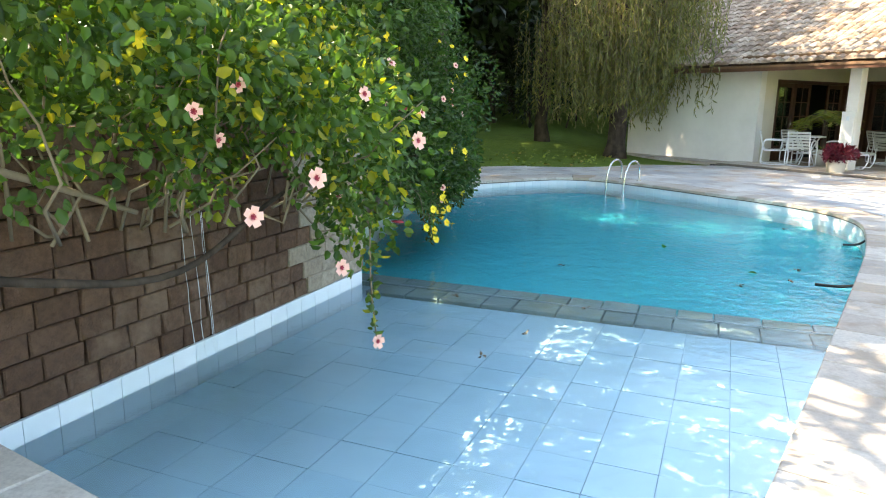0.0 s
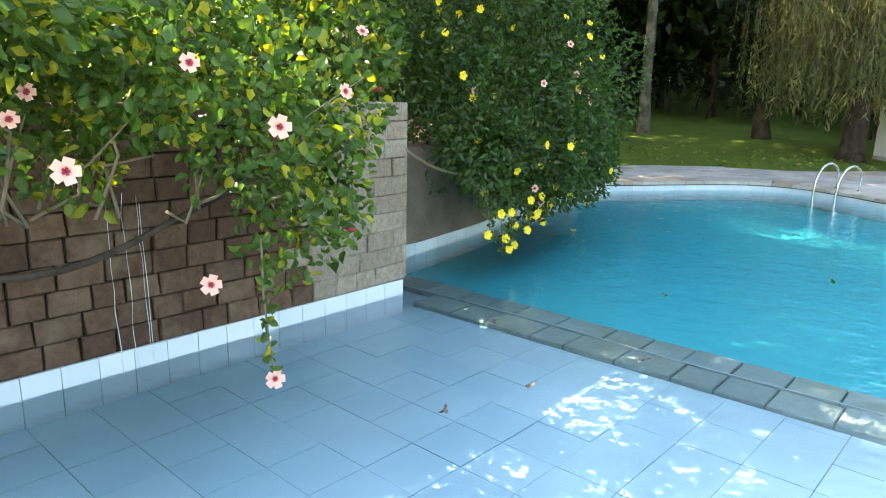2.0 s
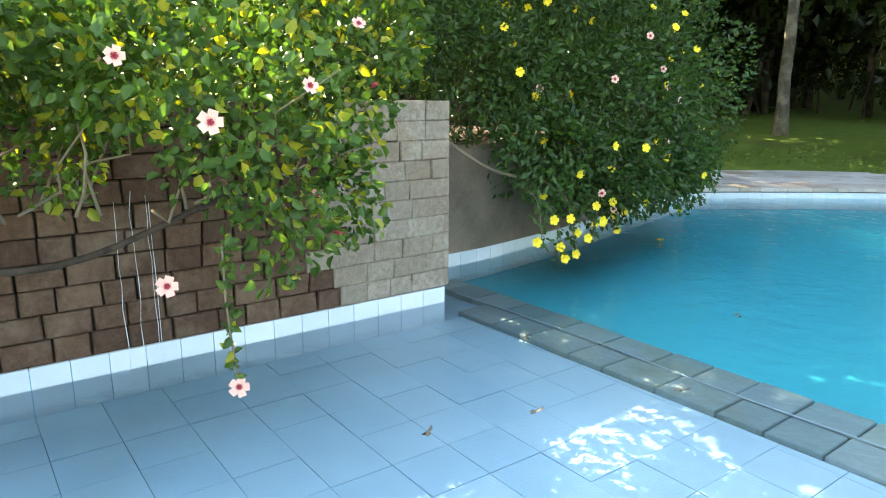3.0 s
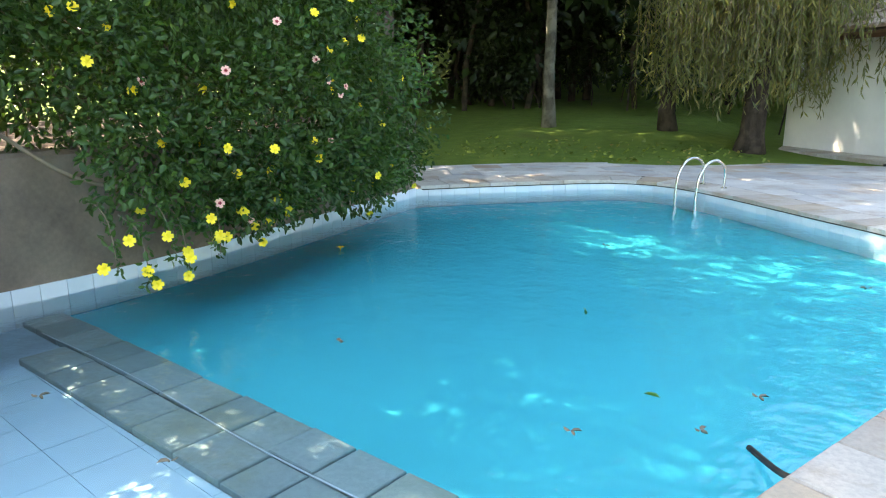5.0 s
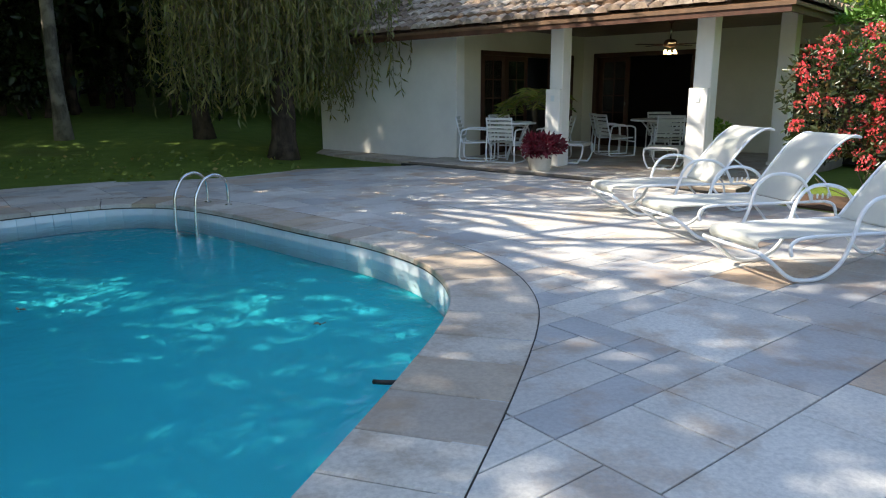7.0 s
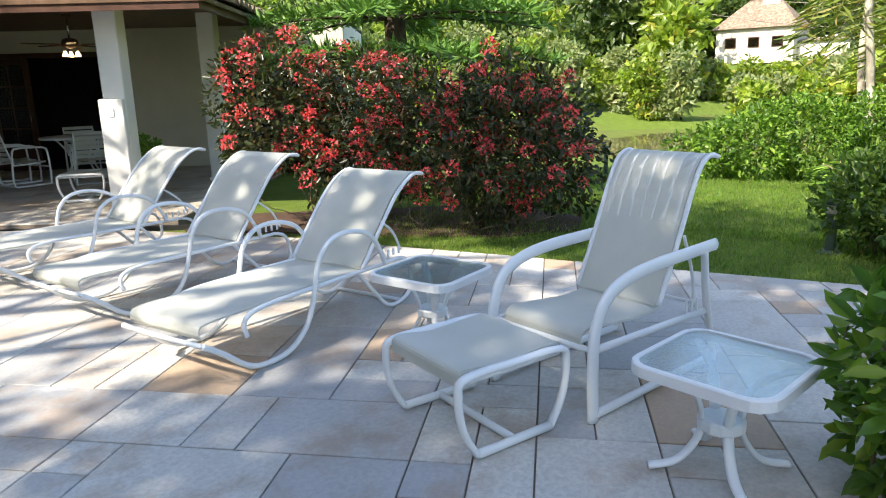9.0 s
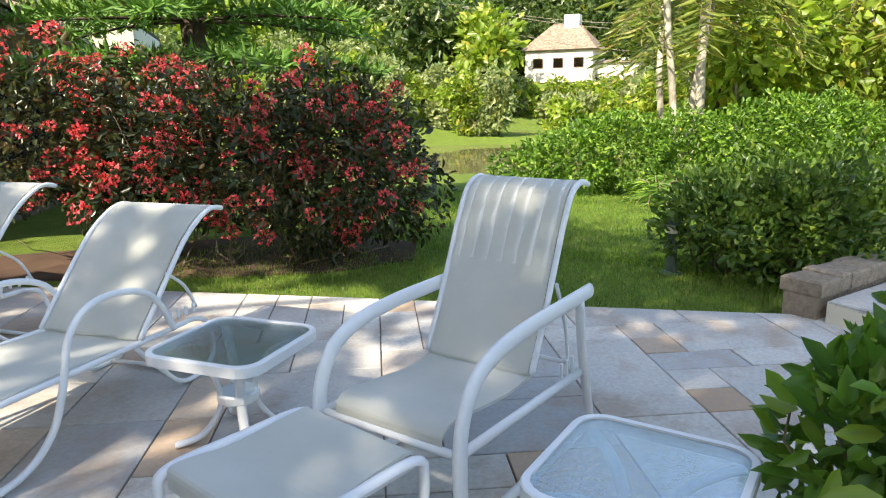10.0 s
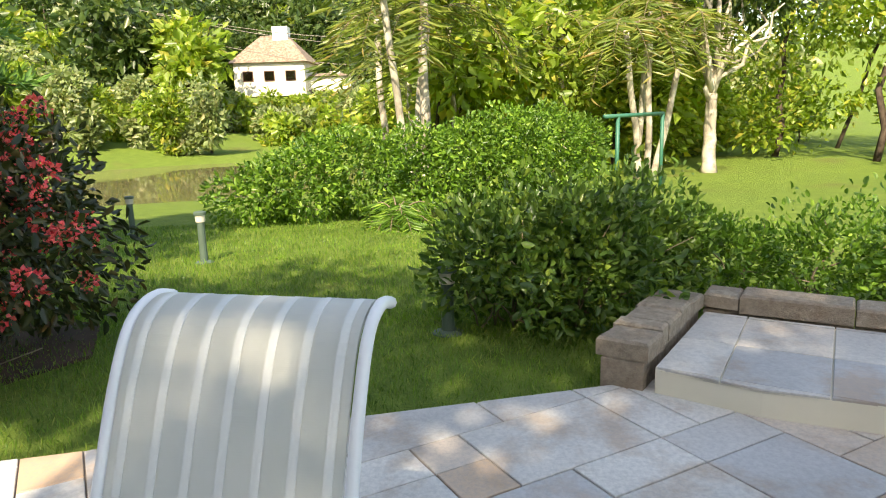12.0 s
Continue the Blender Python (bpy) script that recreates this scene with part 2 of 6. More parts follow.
M_BOX = leafy("shrub_leaf", (0.05, 0.105, 0.025), (0.13, 0.22, 0.04), (0.22, 0.3, 0.05))
M_BROAD = leafy("broad_leaf", (0.07, 0.16, 0.025), (0.15, 0.28, 0.04), (0.25, 0.35, 0.04), gloss=0.28)
M_GRASS = leafy("grass_blade", (0.07, 0.15, 0.022), (0.19, 0.32, 0.042), (0.28, 0.32, 0.08))
M_HEDGE = leafy("hedge_leaf", (0.055, 0.13, 0.018), (0.16, 0.29, 0.036), (0.3, 0.44, 0.07))
M_WILLOW = leafy("willow_leaf", (0.11, 0.125, 0.045), (0.22, 0.22, 0.085), (0.34, 0.28, 0.11), thin=0.45)
M_TREE = leafy("tree_leaf", (0.035, 0.07, 0.018), (0.08, 0.13, 0.03), (0.13, 0.16, 0.04))
M_TREE_LITE = leafy("tree_leaf_light", (0.14, 0.22, 0.035), (0.32, 0.42, 0.06), (0.46, 0.42, 0.08), thin=0.45)
M_TREE_GREY = leafy("tree_leaf_grey", (0.18, 0.24, 0.1), (0.34, 0.39, 0.18), (0.42, 0.39, 0.2), thin=0.4)
M_PALM = leafy("palm_leaf", (0.1, 0.16, 0.03), (0.26, 0.3, 0.06), (0.34, 0.25, 0.08))
M_PINE = leafy("pine_needle", (0.07, 0.17, 0.025), (0.14, 0.28, 0.05), gloss=0.5, thin=0.15)
M_REDLEAF = leafy("red_leaf", (0.1, 0.008, 0.02), (0.2, 0.02, 0.04), thin=0.2)
M_RED = leafy("red_petal", (0.68, 0.035, 0.06), (0.88, 0.17, 0.18), thin=0.25)
M_YELLOW = plain("yellow_petal", (0.85, 0.62, 0.02), 0.6, amount=0.15)
M_PINK = plain("pink_petal", (0.84, 0.45, 0.36), 0.6, amount=0.12)
M_DARKRED = plain("dark_red_throat", (0.35, 0.03, 0.05), 0.6, amount=0.2)
M_GREEN_PAINT = plain("green_paint", (0.03, 0.14, 0.09), 0.5, amount=0.15)
M_LAMP_GREEN = plain("bollard_green", (0.08, 0.12, 0.09), 0.6, amount=0.25)
# near-black colour holds the shade of the unlit rooms
M_ROOM_SHADE = plain("room_shade", (0.03, 0.03, 0.035), 0.8)
M_BLACK = plain("black_hose", (0.015, 0.015, 0.016), 0.5)
M_SOIL = plain("soil_mulch", (0.09, 0.05, 0.03), 0.95, grain=40, amount=0.5, bump=0.9)
M_POT = plain("pale_planter", (0.6, 0.55, 0.46), 0.8, amount=0.2, bump=0.3)
M_BULB = Nodes("lamp_glow")
M_BULB.finish((1.0, 0.9, 0.7), 0.4)
M_BULB.put(M_BULB.bsdf, "Emission Color", (1.0, 0.72, 0.35, 1))
M_BULB.put(M_BULB.bsdf, "Emission Strength", 3.0)
M_BULB = M_BULB.mat


# ---- mesh helpers ----
def mesh_from(name, verts, faces, mat, smooth=False):
    me = bpy.data.meshes.new(name)
    me.from_pydata([tuple(v) for v in verts], [], [tuple(f) for f in faces])
    me.materials.append(mat)
    if smooth:
        me.polygons.foreach_set("use_smooth", [True] * len(me.polygons))
    me.update()
    return me


def part(name, bm, material, parent, label="", smooth=False):
    """Links a bmesh or mesh as one mesh object under a thing or a part."""
    if isinstance(bm, bmesh.types.BMesh):
        bmesh.ops.recalc_face_normals(bm, faces=bm.faces)
        me = bpy.data.meshes.new(name)
        bm.to_mesh(me)
        bm.free()
        me.materials.append(material)
        if smooth:
            me.polygons.foreach_set("use_smooth", [True] * len(me.polygons))
    else:
        me = bm
    ob = new(name, me)
    if parent is not None:
        ob.parent = parent
    if label:
        ob["label"] = label
    return ob


def thing(name, m, label, category, group="", kind=""):
    ob = new(name)
    ob.empty_display_size = 0.1
    ob.matrix_world = m
    return tagged(ob, label, category, group, kind)


def box(bm, cx, cy, cz, sx, sy, sz, bevel=0.0, m=None):
    r = bmesh.ops.create_cube(bm, size=1.0)
    mat = Matrix.Translation((cx, cy, cz)) @ Matrix.Diagonal((sx, sy, sz, 1))
    bmesh.ops.transform(bm, matrix=(m @ mat) if m else mat, verts=r["verts"])
    if bevel:
        edges = list({e for v in r["verts"] for e in v.link_edges})
        bmesh.ops.bevel(bm, geom=edges, offset=bevel, segments=1, affect="EDGES", profile=0.5)
    return bm


def boxed(*a, **k):
    return box(bmesh.new(), *a, **k)


def prism(poly, z0, z1, bevel=0.0):
    """An upright slab over a flat outline."""
    bm = bmesh.new()
    vs = [bm.verts.new((x, y, z0)) for x, y in poly]
    f = bm.faces.new(vs)
    r = bmesh.ops.extrude_face_region(bm, geom=[f])
    bmesh.ops.translate(bm, vec=(0, 0, z1 - z0), verts=[g for g in r["geom"] if isinstance(g, bmesh.types.BMVert)])
    bmesh.ops.recalc_face_normals(bm, faces=bm.faces)
    if bevel:
        top = [e for e in bm.edges if all(abs(v.co.z - z1) < 1e-6 for v in e.verts)]
        bmesh.ops.bevel(bm, geom=top, offset=bevel, segments=1, affect="EDGES", profile=0.5)
    return bm


def spline(pts, n=6, closed=False):
    """Catmull-Rom through the points."""
    P = [np.array(p, float) for p in pts]
    out, k = [], len(P)
    rng = range(k if closed else k - 1)
    for i in rng:
        if closed:
            a, b, c, d = P[i - 1], P[i], P[(i + 1) % k], P[(i + 2) % k]
        else:
            a, b, c, d = P[max(i - 1, 0)], P[i], P[i + 1], P[min(i + 2, k - 1)]
        for j in range(n):
            t = j / n
            out.append(0.5 * (2 * b + (c - a) * t + (2 * a - 5 * b + 4 * c - d) * t * t + (3 * b - a - 3 * c + d) * t ** 3))
    if not closed:
        out.append(P[-1])
    return out


def tube_data(path, radii, seg=8, flat=1.0, base=0):
    path = [Vector(p) for p in path]
    if not hasattr(radii, "__len__"):
        radii = [radii] * len(path)
    verts, faces = [], []
    up = Vector((0, 0, 1))
    side = None
    for i, p in enumerate(path):
        d = (path[min(i + 1, len(path) - 1)] - path[max(i - 1, 0)]).normalized()
        if side is None:
            side = d.cross(up)
            if side.length < 0.05:
                side = d.cross(Vector((0, 1, 0)))
            side.normalize()
        side = (side - d * side.dot(d)).normalized()
        other = d.cross(side)
        for k in range(seg):
            a = 2 * math.pi * k / seg
            verts.append(p + (side * math.cos(a) + other * math.sin(a) * flat) * radii[i])
    for i in range(len(path) - 1):
        for k in range(seg):
            a, b = i * seg + k, i * seg + (k + 1) % seg
            faces.append((base + a, base + b, base + b + seg, base + a + seg))
    faces.append(tuple(base + k for k in range(seg))[::-1])
    faces.append(tuple(base + (len(path) - 1) * seg + k for k in range(seg)))
    return verts, faces


def tube(name, path, radii, mat, seg=8, flat=1.0):
    v, f = tube_data(path, radii, seg, flat)
    return mesh_from(name, v, f, mat, True)


def tubes(name, paths, mat, seg=6):
    V, F = [], []
    for path, radii in paths:
        v, f = tube_data(path, radii, seg, 1.0, len(V))
        V += v
        F += f
    return mesh_from(name, V, F, mat, True)


def lathe(profile, seg=20):
    bm = bmesh.new()
    rings = []
    for r, z in profile:
        rings.append([bm.verts.new((r * math.cos(2 * math.pi * k / seg), r * math.sin(2 * math.pi * k / seg), z)) for k in range(seg)])
    for a, b in zip(rings, rings[1:]):
        for k in range(seg):
            bm.faces.new((a[k], a[(k + 1) % seg], b[(k + 1) % seg], b[k]))
    bm.faces.new(rings[0][::-1])
    bm.faces.new(rings[-1])
    return bm


RNG = np.random.default_rng(7)


def leaves_mesh(name, pts, out, size, mat, ratio=0.45, droop=0.3, fine=False, spread=0.8):
    """Folded leaves at the points, facing roughly along out, of uneven size."""
    n = len(pts)
    pts, out = np.asarray(pts, float), np.asarray(out, float)
    d = out + RNG.normal(0, spread, (n, 3)) + np.array([0, 0, -droop])
    d /= np.linalg.norm(d, axis=1, keepdims=True) + 1e-9
    s = np.cross(d, RNG.normal(0, 1, (n, 3)))
    s /= np.linalg.norm(s, axis=1, keepdims=True) + 1e-9
    u = np.cross(s, d)
    L = (size * RNG.uniform(0.6, 1.3, n))[:, None]
    W = L * ratio
    fold = 0.25 * W
    if fine:
        V = np.stack([pts, pts + d * L * 0.3 + s * W * 0.5 + u * fold, pts + d * L * 0.7 + s * W * 0.42 + u * fold, pts + d * L - u * fold * 0.8,
                      pts + d * L * 0.7 - s * W * 0.42 + u * fold, pts + d * L * 0.3 - s * W * 0.5 + u * fold], 1)
        F, k = np.array([[0, 1, 2, 3], [0, 3, 4, 5]]), 6
    else:
        V = np.stack([pts, pts + d * L * 0.45 + s * W * 0.5 + u * fold, pts + d * L - u * fold, pts + d * L * 0.45 - s * W * 0.5 + u * fold], 1)
        F, k = np.array([[0, 1, 2], [0, 2, 3]]), 4
    V = V.reshape(-1, 3)
    faces = (np.arange(n)[:, None, None] * k + F[None]).reshape(-1, F.shape[1])
    me = bpy.data.meshes.new(name)
    m = F.shape[1]
    me.vertices.add(len(V))
    me.vertices.foreach_set("co", V.ravel())
    me.loops.add(faces.size)
    me.loops.foreach_set("vertex_index", faces.ravel().astype(np.int32))
    me.polygons.add(len(faces))
    me.polygons.foreach_set("loop_start", (np.arange(len(faces)) * m).astype(np.int32))
    me.materials.append(mat)
    me.update(calc_edges=True)
    return me


def blob_points(blobs, count, rough=0.35, shell=0.45, scale=1.3):
    """Points in uneven ellipsoids (x, y, z, rx, ry, rz), thicker toward the outside; gives places and outward ways."""
    B = np.array(blobs, float)
    w = B[:, 3] * B[:, 4] + B[:, 4] * B[:, 5] + B[:, 3] * B[:, 5]
    pick = RNG.choice(len(B), count, p=w / w.sum())
    d = RNG.normal(0, 1, (count, 3))
    d /= np.linalg.norm(d, axis=1, keepdims=True)
    r = 1 - shell * RNG.random(count) ** 1.6
    b = B[pick]
    lump = np.array([noise.noise(Vector(((b[i, :3] + d[i] * b[i, 3:]) * scale).tolist())) for i in range(count)])
    r = r * (1 + rough * lump * 1.6)
    return b[:, :3] + d * b[:, 3:] * r[:, None], d


def limb(a, b, r0, r1, bend=0.15, n=5):
    """A tapered, slightly crooked limb."""
    a, b = np.array(a, float), np.array(b, float)
    L = np.linalg.norm(b - a)
    pts = [a + (b - a) * i / n + (RNG.normal(0, bend * L / n, 3) if 0 < i < n else 0) for i in range(n + 1)]
    return pts, [r0 + (r1 - r0) * i / n for i in range(n + 1)]


def clip_poly(poly, edges):
    """A convex outline cut by half-planes (point, inward way)."""
    for (px, py), (nx, ny) in edges:
        res = []
        for i, a in enumerate(poly):
            b = poly[(i + 1) % len(poly)]
            da, db = (a[0] - px) * nx + (a[1] - py) * ny, (b[0] - px) * nx + (b[1] - py) * ny
            if da >= 0:
                res.append(a)
            if (da > 0) != (db > 0) and da != db:
                t = da / (da - db)
                res.append((a[0] + (b[0] - a[0]) * t, a[1] + (b[1] - a[1]) * t))
        poly = res
        if len(poly) < 3:
            return []
    return poly


def inside(p, poly):
    x, y = p
    hit = False
    for i in range(len(poly)):
        (x1, y1), (x2, y2) = poly[i - 1], poly[i]
        if (y1 > y) != (y2 > y) and x < (x2 - x1) * (y - y1) / (y2 - y1) + x1:
            hit = not hit
    return hit


def offset_line(pts, d):
    """An open line shifted to its right by d."""
    P = [np.array(p[:2], float) for p in pts]
    res = []
    for i, p in enumerate(P):
        t = P[min(i + 1, len(P) - 1)] - P[max(i - 1, 0)]
        t /= np.linalg.norm(t)
        res.append(p + np.array([t[1], -t[0]]) * d)
    return res


def edge_in(a, b):
    """The half-plane to the left of the way from a to b."""
    return (a, (-(b[1] - a[1]), b[0] - a[0]))


# ---- plan ----
W_DIR, W_OUT, W_END = np.array([0.283, 0.959]), np.array([0.959, -0.283]), np.array([-1.0, 4.9])
U_DIR, V_DIR = np.array([0.874, 0.486]), np.array([-0.486, 0.874])
E1, E2, HOUSE = np.array([0.63, -0.777]), np.array([0.777, 0.63]), np.array([6.68, 18.02])
WATER_Z, FLOOR_Z, DEEP_Z = -0.15, -0.31, -1.2


def wall_at(s, n):
    return W_END + W_DIR * s + W_OUT * n


def house_at(a, b):
    return HOUSE + E1 * a + E2 * b


CORNER = (0.72, 0.15)
RIGHT_EDGE = [CORNER, (1.69, 1.92), (2.51, 3.42), (3.25, 4.78), (3.92, 6.02), (4.19, 6.55), (4.53, 7.26), (4.87, 8.05), (5.02, 8.6), (5.03, 9.2), (4.88, 9.8), (4.48, 10.5), (3.87, 11.25),
              (3.08, 12.25), (2.4, 13.0), (1.88, 13.33), (1.3, 13.36), (0.75, 13.08), (0.03, 12.55), (-0.6, 12.05), (-1.3, 11.45)]
EDGE = [tuple(p) for p in spline(RIGHT_EDGE, 6)]
SOUTH_W = tuple(wall_at(-3.52, 0))
PIER = tuple(W_END)
PIER_BACK = (-1.72, 5.35)
FAR_WALL = [PIER_BACK, (-1.52, 6.2), (-1.4, 7.4), (-1.36, 8.9), (-1.33, 10.2), (-1.3, 11.45)]
POOL = EDGE + FAR_WALL[::-1][1:] + [PIER, SOUTH_W]
STEP_A, STEP_B = np.array([-1.02, 5.1]), np.array([2.86, 4.05])


def ground_z(x, y):
    def ramp(v, a, b):
        t = min(1.0, max(0.0, (v - a) / (b - a)))
        return t * t * (3 - 2 * t)
    z = -0.05
    z += 0.065 * max(0.0, min(y - 15.0, 16.0)) * (1 - ramp(x, 1.0, 5.0))
    z -= 0.05 * max(0.0, min(x - 12.0, 14.0)) * (1 - ramp(y, 18, 26))
    pond = ((x - 33.0) / 9.0) ** 2 + ((y - 18.0) / 9.5) ** 2
    z -= 0.75 * (1 - ramp(pond, 0.6, 1.15))
    far = max(0.0, math.hypot(x - 8, y - 8) - 34.0)
    z += (0.0011 * min(far, 60.0) ** 2 + 0.35 * max(0.0, min(far - 60.0, 60.0))) * (0.35 + 0.65 * ramp(x, 10, 40)) * (0.55 + 0.45 * ramp(y, -30, 10))
    z += 0.3 * max(0.0, min(y - 31.0, 30.0)) * (1 - ramp(x, 10.0, 24.0))
    if math.hypot(x - 5, y - 8) > 9:
        z += 0.06 * noise.noise(Vector((x * 0.25, y * 0.25, 0.3)))
    return z


# ---- ground ----
def axis_steps(lo, hi):
    fine = list(np.arange(lo, hi, 0.3))
    out = [-v for v in (6, 9, 13, 18, 24, 31, 40, 52, 70, 95, 130, 190, 300, 700, 2000)]
    return np.array(sorted([lo + v for v in out] + fine + [hi - v for v in out]))


gx, gy = axis_steps(-9.0, 30.0), axis_steps(-8.0, 32.0)
keep = []
gv = [(x, y, ground_z(x, y)) for y in gy for x in gx]
hole = POOL
for j in range(len(gy) - 1):
    for i in range(len(gx) - 1):
        c = ((gx[i] + gx[i + 1]) / 2, (gy[j] + gy[j + 1]) / 2)
        if -3 < c[0] < 6 and -1 < c[1] < 15 and (inside(c, hole) or any(inside((c[0] + a, c[1] + b), hole) for a in (-0.2, 0.2) for b in (-0.2, 0.2))):
            continue
        k = j * len(gx) + i
        keep.append((k, k + 1, k + 1 + len(gx), k + len(gx)))
tagged(new("ground", mesh_from("ground", gv, keep, M_LAWN, True)), "mown green lawn sloping to the pond and woods", "lawn", kind="structure")

# pond
pv = [(33 + 10.5 * math.cos(a), 18 + 11 * math.sin(a), -1.02) for a in np.linspace(0, 2 * math.pi, 48, endpoint=False)]
tagged(new("water_pond", mesh_from("water_pond", pv, [tuple(range(48))], M_POND)), "still brownish pond beyond the lawn", "pond", kind="structure")

# ---- pool ----
pool = thing("pool_basin", Matrix(), "curved swimming pool with a shallow paddling end", "swimming pool", kind="structure")
bm = bmesh.new()
ring = [p for i, p in enumerate(POOL) if math.dist(p, POOL[i - 1]) > 1e-4]
top = [bm.verts.new((x, y, -0.045)) for x, y in ring]
low = [bm.verts.new((x, y, DEEP_Z)) for x, y in ring]
for i in range(len(ring)):
    bm.faces.new((top[i - 1], top[i], low[i], low[i - 1]))
bm.faces.new(low)
part("basin_shell", bm, M_TILE_DEEP, pool, "blue tiled deep basin")
step_dir = (STEP_B - STEP_A) / np.linalg.norm(STEP_B - STEP_A)
step_n = np.array([-step_dir[1], step_dir[0]])
if step_n[1] < 0:
    step_n = -step_n
far_edge = STEP_A + step_n * 0.58
shallow_poly = [SOUTH_W, CORNER, (1.69, 1.92), tuple(STEP_B), tuple(STEP_B + step_n * 0.58 + step_dir * 0.35), tuple(far_edge - step_dir * 0.8), PIER_BACK, PIER]
part("shallow_base", prism(shallow_poly, DEEP_Z - 0.05, FLOOR_Z - 0.012), M_GROUT, pool, "grey grout bed of the shallow end")
tile_edges = [edge_in(SOUTH_W, CORNER), edge_in(CORNER, (1.69, 1.92)), edge_in((1.69, 1.92), tuple(STEP_B)), edge_in(tuple(STEP_B), tuple(STEP_A)), edge_in(PIER, SOUTH_W)]
for i in range(-1, 14):
    for j in range(-16, 3):
        a = STEP_A + W_OUT * (0.325 * i) + W_DIR * (0.325 * j)
        q = [tuple(a + W_OUT * dx + W_DIR * dy) for dx, dy in ((0.002, 0.002), (0.323, 0.002), (0.323, 0.323), (0.002, 0.323))]
        q = clip_poly(q, tile_edges)
        if len(q) > 2:
            part("tile", prism(q, FLOOR_Z - 0.03, FLOOR_Z + 0.004 * RNG.random()), M_TILE, pool)
for row in range(2):
    pos = 0.02 - 0.8 * row
    while pos < 4.05 + 0.2 * row:
        ln = RNG.uniform(0.26, 0.42)
        q = [tuple(STEP_A + step_dir * (pos + dx * (ln - 0.012)) + step_n * (row * 0.3 + dy)) for dx, dy in ((0, 0.006), (1, 0.006), (1, 0.285 + 0.02 * RNG.random()), (0, 0.285 + 0.02 * RNG.random()))]
        part("step_stone", prism(q, FLOOR_Z - 0.05, FLOOR_Z + 0.03 + 0.008 * RNG.random(), 0.006), M_STEP, pool, "greenish stone under water")
        pos += ln
path = [STEP_A + step_dir * t + step_n * (0.3 + 0.02 * math.sin(t * 2.1)) for t in np.linspace(-0.35, 4.2, 30)]
part("rope", tube("rope", [(p[0], p[1], FLOOR_Z + 0.042) for p in path], 0.005, M_TILE_RIM, 6), None, pool, "pale rope along the step")


def rim_band(line, width, z0, z1, name):
    """Rim tiles side by side along a line."""
    P = [np.array(p, float) for p in line]
    seg = [np.linalg.norm(P[i + 1] - P[i]) for i in range(len(P) - 1)]
    tot = sum(seg)
    n = max(1, round(tot / width))

    def at(d):
        for i, s in enumerate(seg):
            if d <= s or i == len(seg) - 1:
                return P[i] + (P[i + 1] - P[i]) * min(1, d / s)
            d -= s
    for k in range(n):
        a, b = at(tot * k / n + 0.002), at(tot * (k + 1) / n - 0.002)
        t = (b - a) / np.linalg.norm(b - a)
        nn = np.array([-t[1], t[0]]) * 0.012
        q = [tuple(a - nn), tuple(b - nn), tuple(b + nn), tuple(a + nn)]
        part(name, prism(q, z0, z1), M_TILE_RIM, pool)


rim_band(EDGE, 0.2, -0.32, -0.042, "rim_tile")
rim_band(FAR_WALL, 0.2, -0.32, -0.03, "rim_tile")
rim_band([SOUTH_W, PIER], 0.2, -0.45, -0.03, "rim_tile")
rim_band([PIER, PIER_BACK], 0.2, -0.45, -0.03, "rim_tile")
cut = tuple(STEP_A + step_n * 0.575)
tagged(new("water_surface", mesh_from("water_surface", [(x, y, WATER_Z) for x, y in ring], [tuple(range(len(ring)))], M_WATER)), "clear rippled surface of the pool water", "water", kind="structure")
q = clip_poly(ring, [(cut, tuple(step_n))])
tagged(new("water_deep", mesh_from("water_deep", [(x, y, FLOOR_Z - 0.02) for x, y in q], [tuple(range(len(q)))], M_WATER_DEEP)), "cloudy turquoise deep pool water", "water", kind="structure")

# coping stones along the curved edge
coping = thing("coping", Matrix(), "pale stone coping round the pool edge", "coping", kind="structure")
line = [np.array(p) for p in ([tuple(np.array(CORNER) - 0.35 * np.array([0.48, 0.877]))] + EDGE)]
seg = [np.linalg.norm(line[i + 1] - line[i]) for i in range(len(line) - 1)]


def along(line, seg, d):
    for i, s in enumerate(seg):
        if d <= s or i == len(seg) - 1:
            t = (line[i + 1] - line[i]) / s
            return line[i] + t * d, np.array([t[1], -t[0]])
        d -= s


pos, total = 0.0, sum(seg)
while pos < total - 0.1:
    ln = RNG.uniform(0.3, 0.46)
    e = min(pos + ln, total)
    (a, na), (b, nb) = along(line, seg, pos + 0.005), along(line, seg, e - 0.005)
    mid, nm = along(line, seg, (pos + e) / 2)
    w = 0.568
    q = [tuple(a - na * 0.025), tuple(a + na * w), tuple(mid + nm * w), tuple(b + nb * w), tuple(b - nb * 0.025), tuple(mid - nm * 0.025)]
    part("coping_stone", prism(q, -0.045, 0.004 + 0.004 * RNG.random(), 0.008), M_COPE, coping)
    pos = e
a, b = np.array(SOUTH_W) - W_OUT * 0.1, np.array(CORNER)
t = (b - a) / np.linalg.norm(b - a)
nn = np.array([t[1], -t[0]])
for k in range(9):
    L = np.linalg.norm(b - a) / 9
    p0, p1 = a + t * (k * L + 0.004), a + t * ((k + 1) * L - 0.004)
    part("coping_stone", prism([tuple(p0 - nn * 0.02), tuple(p0 + nn * 0.4), tuple(p1 + nn * 0.4), tuple(p1 - nn * 0.02)], -0.045, 0.005, 0.008), M_COPE, coping)

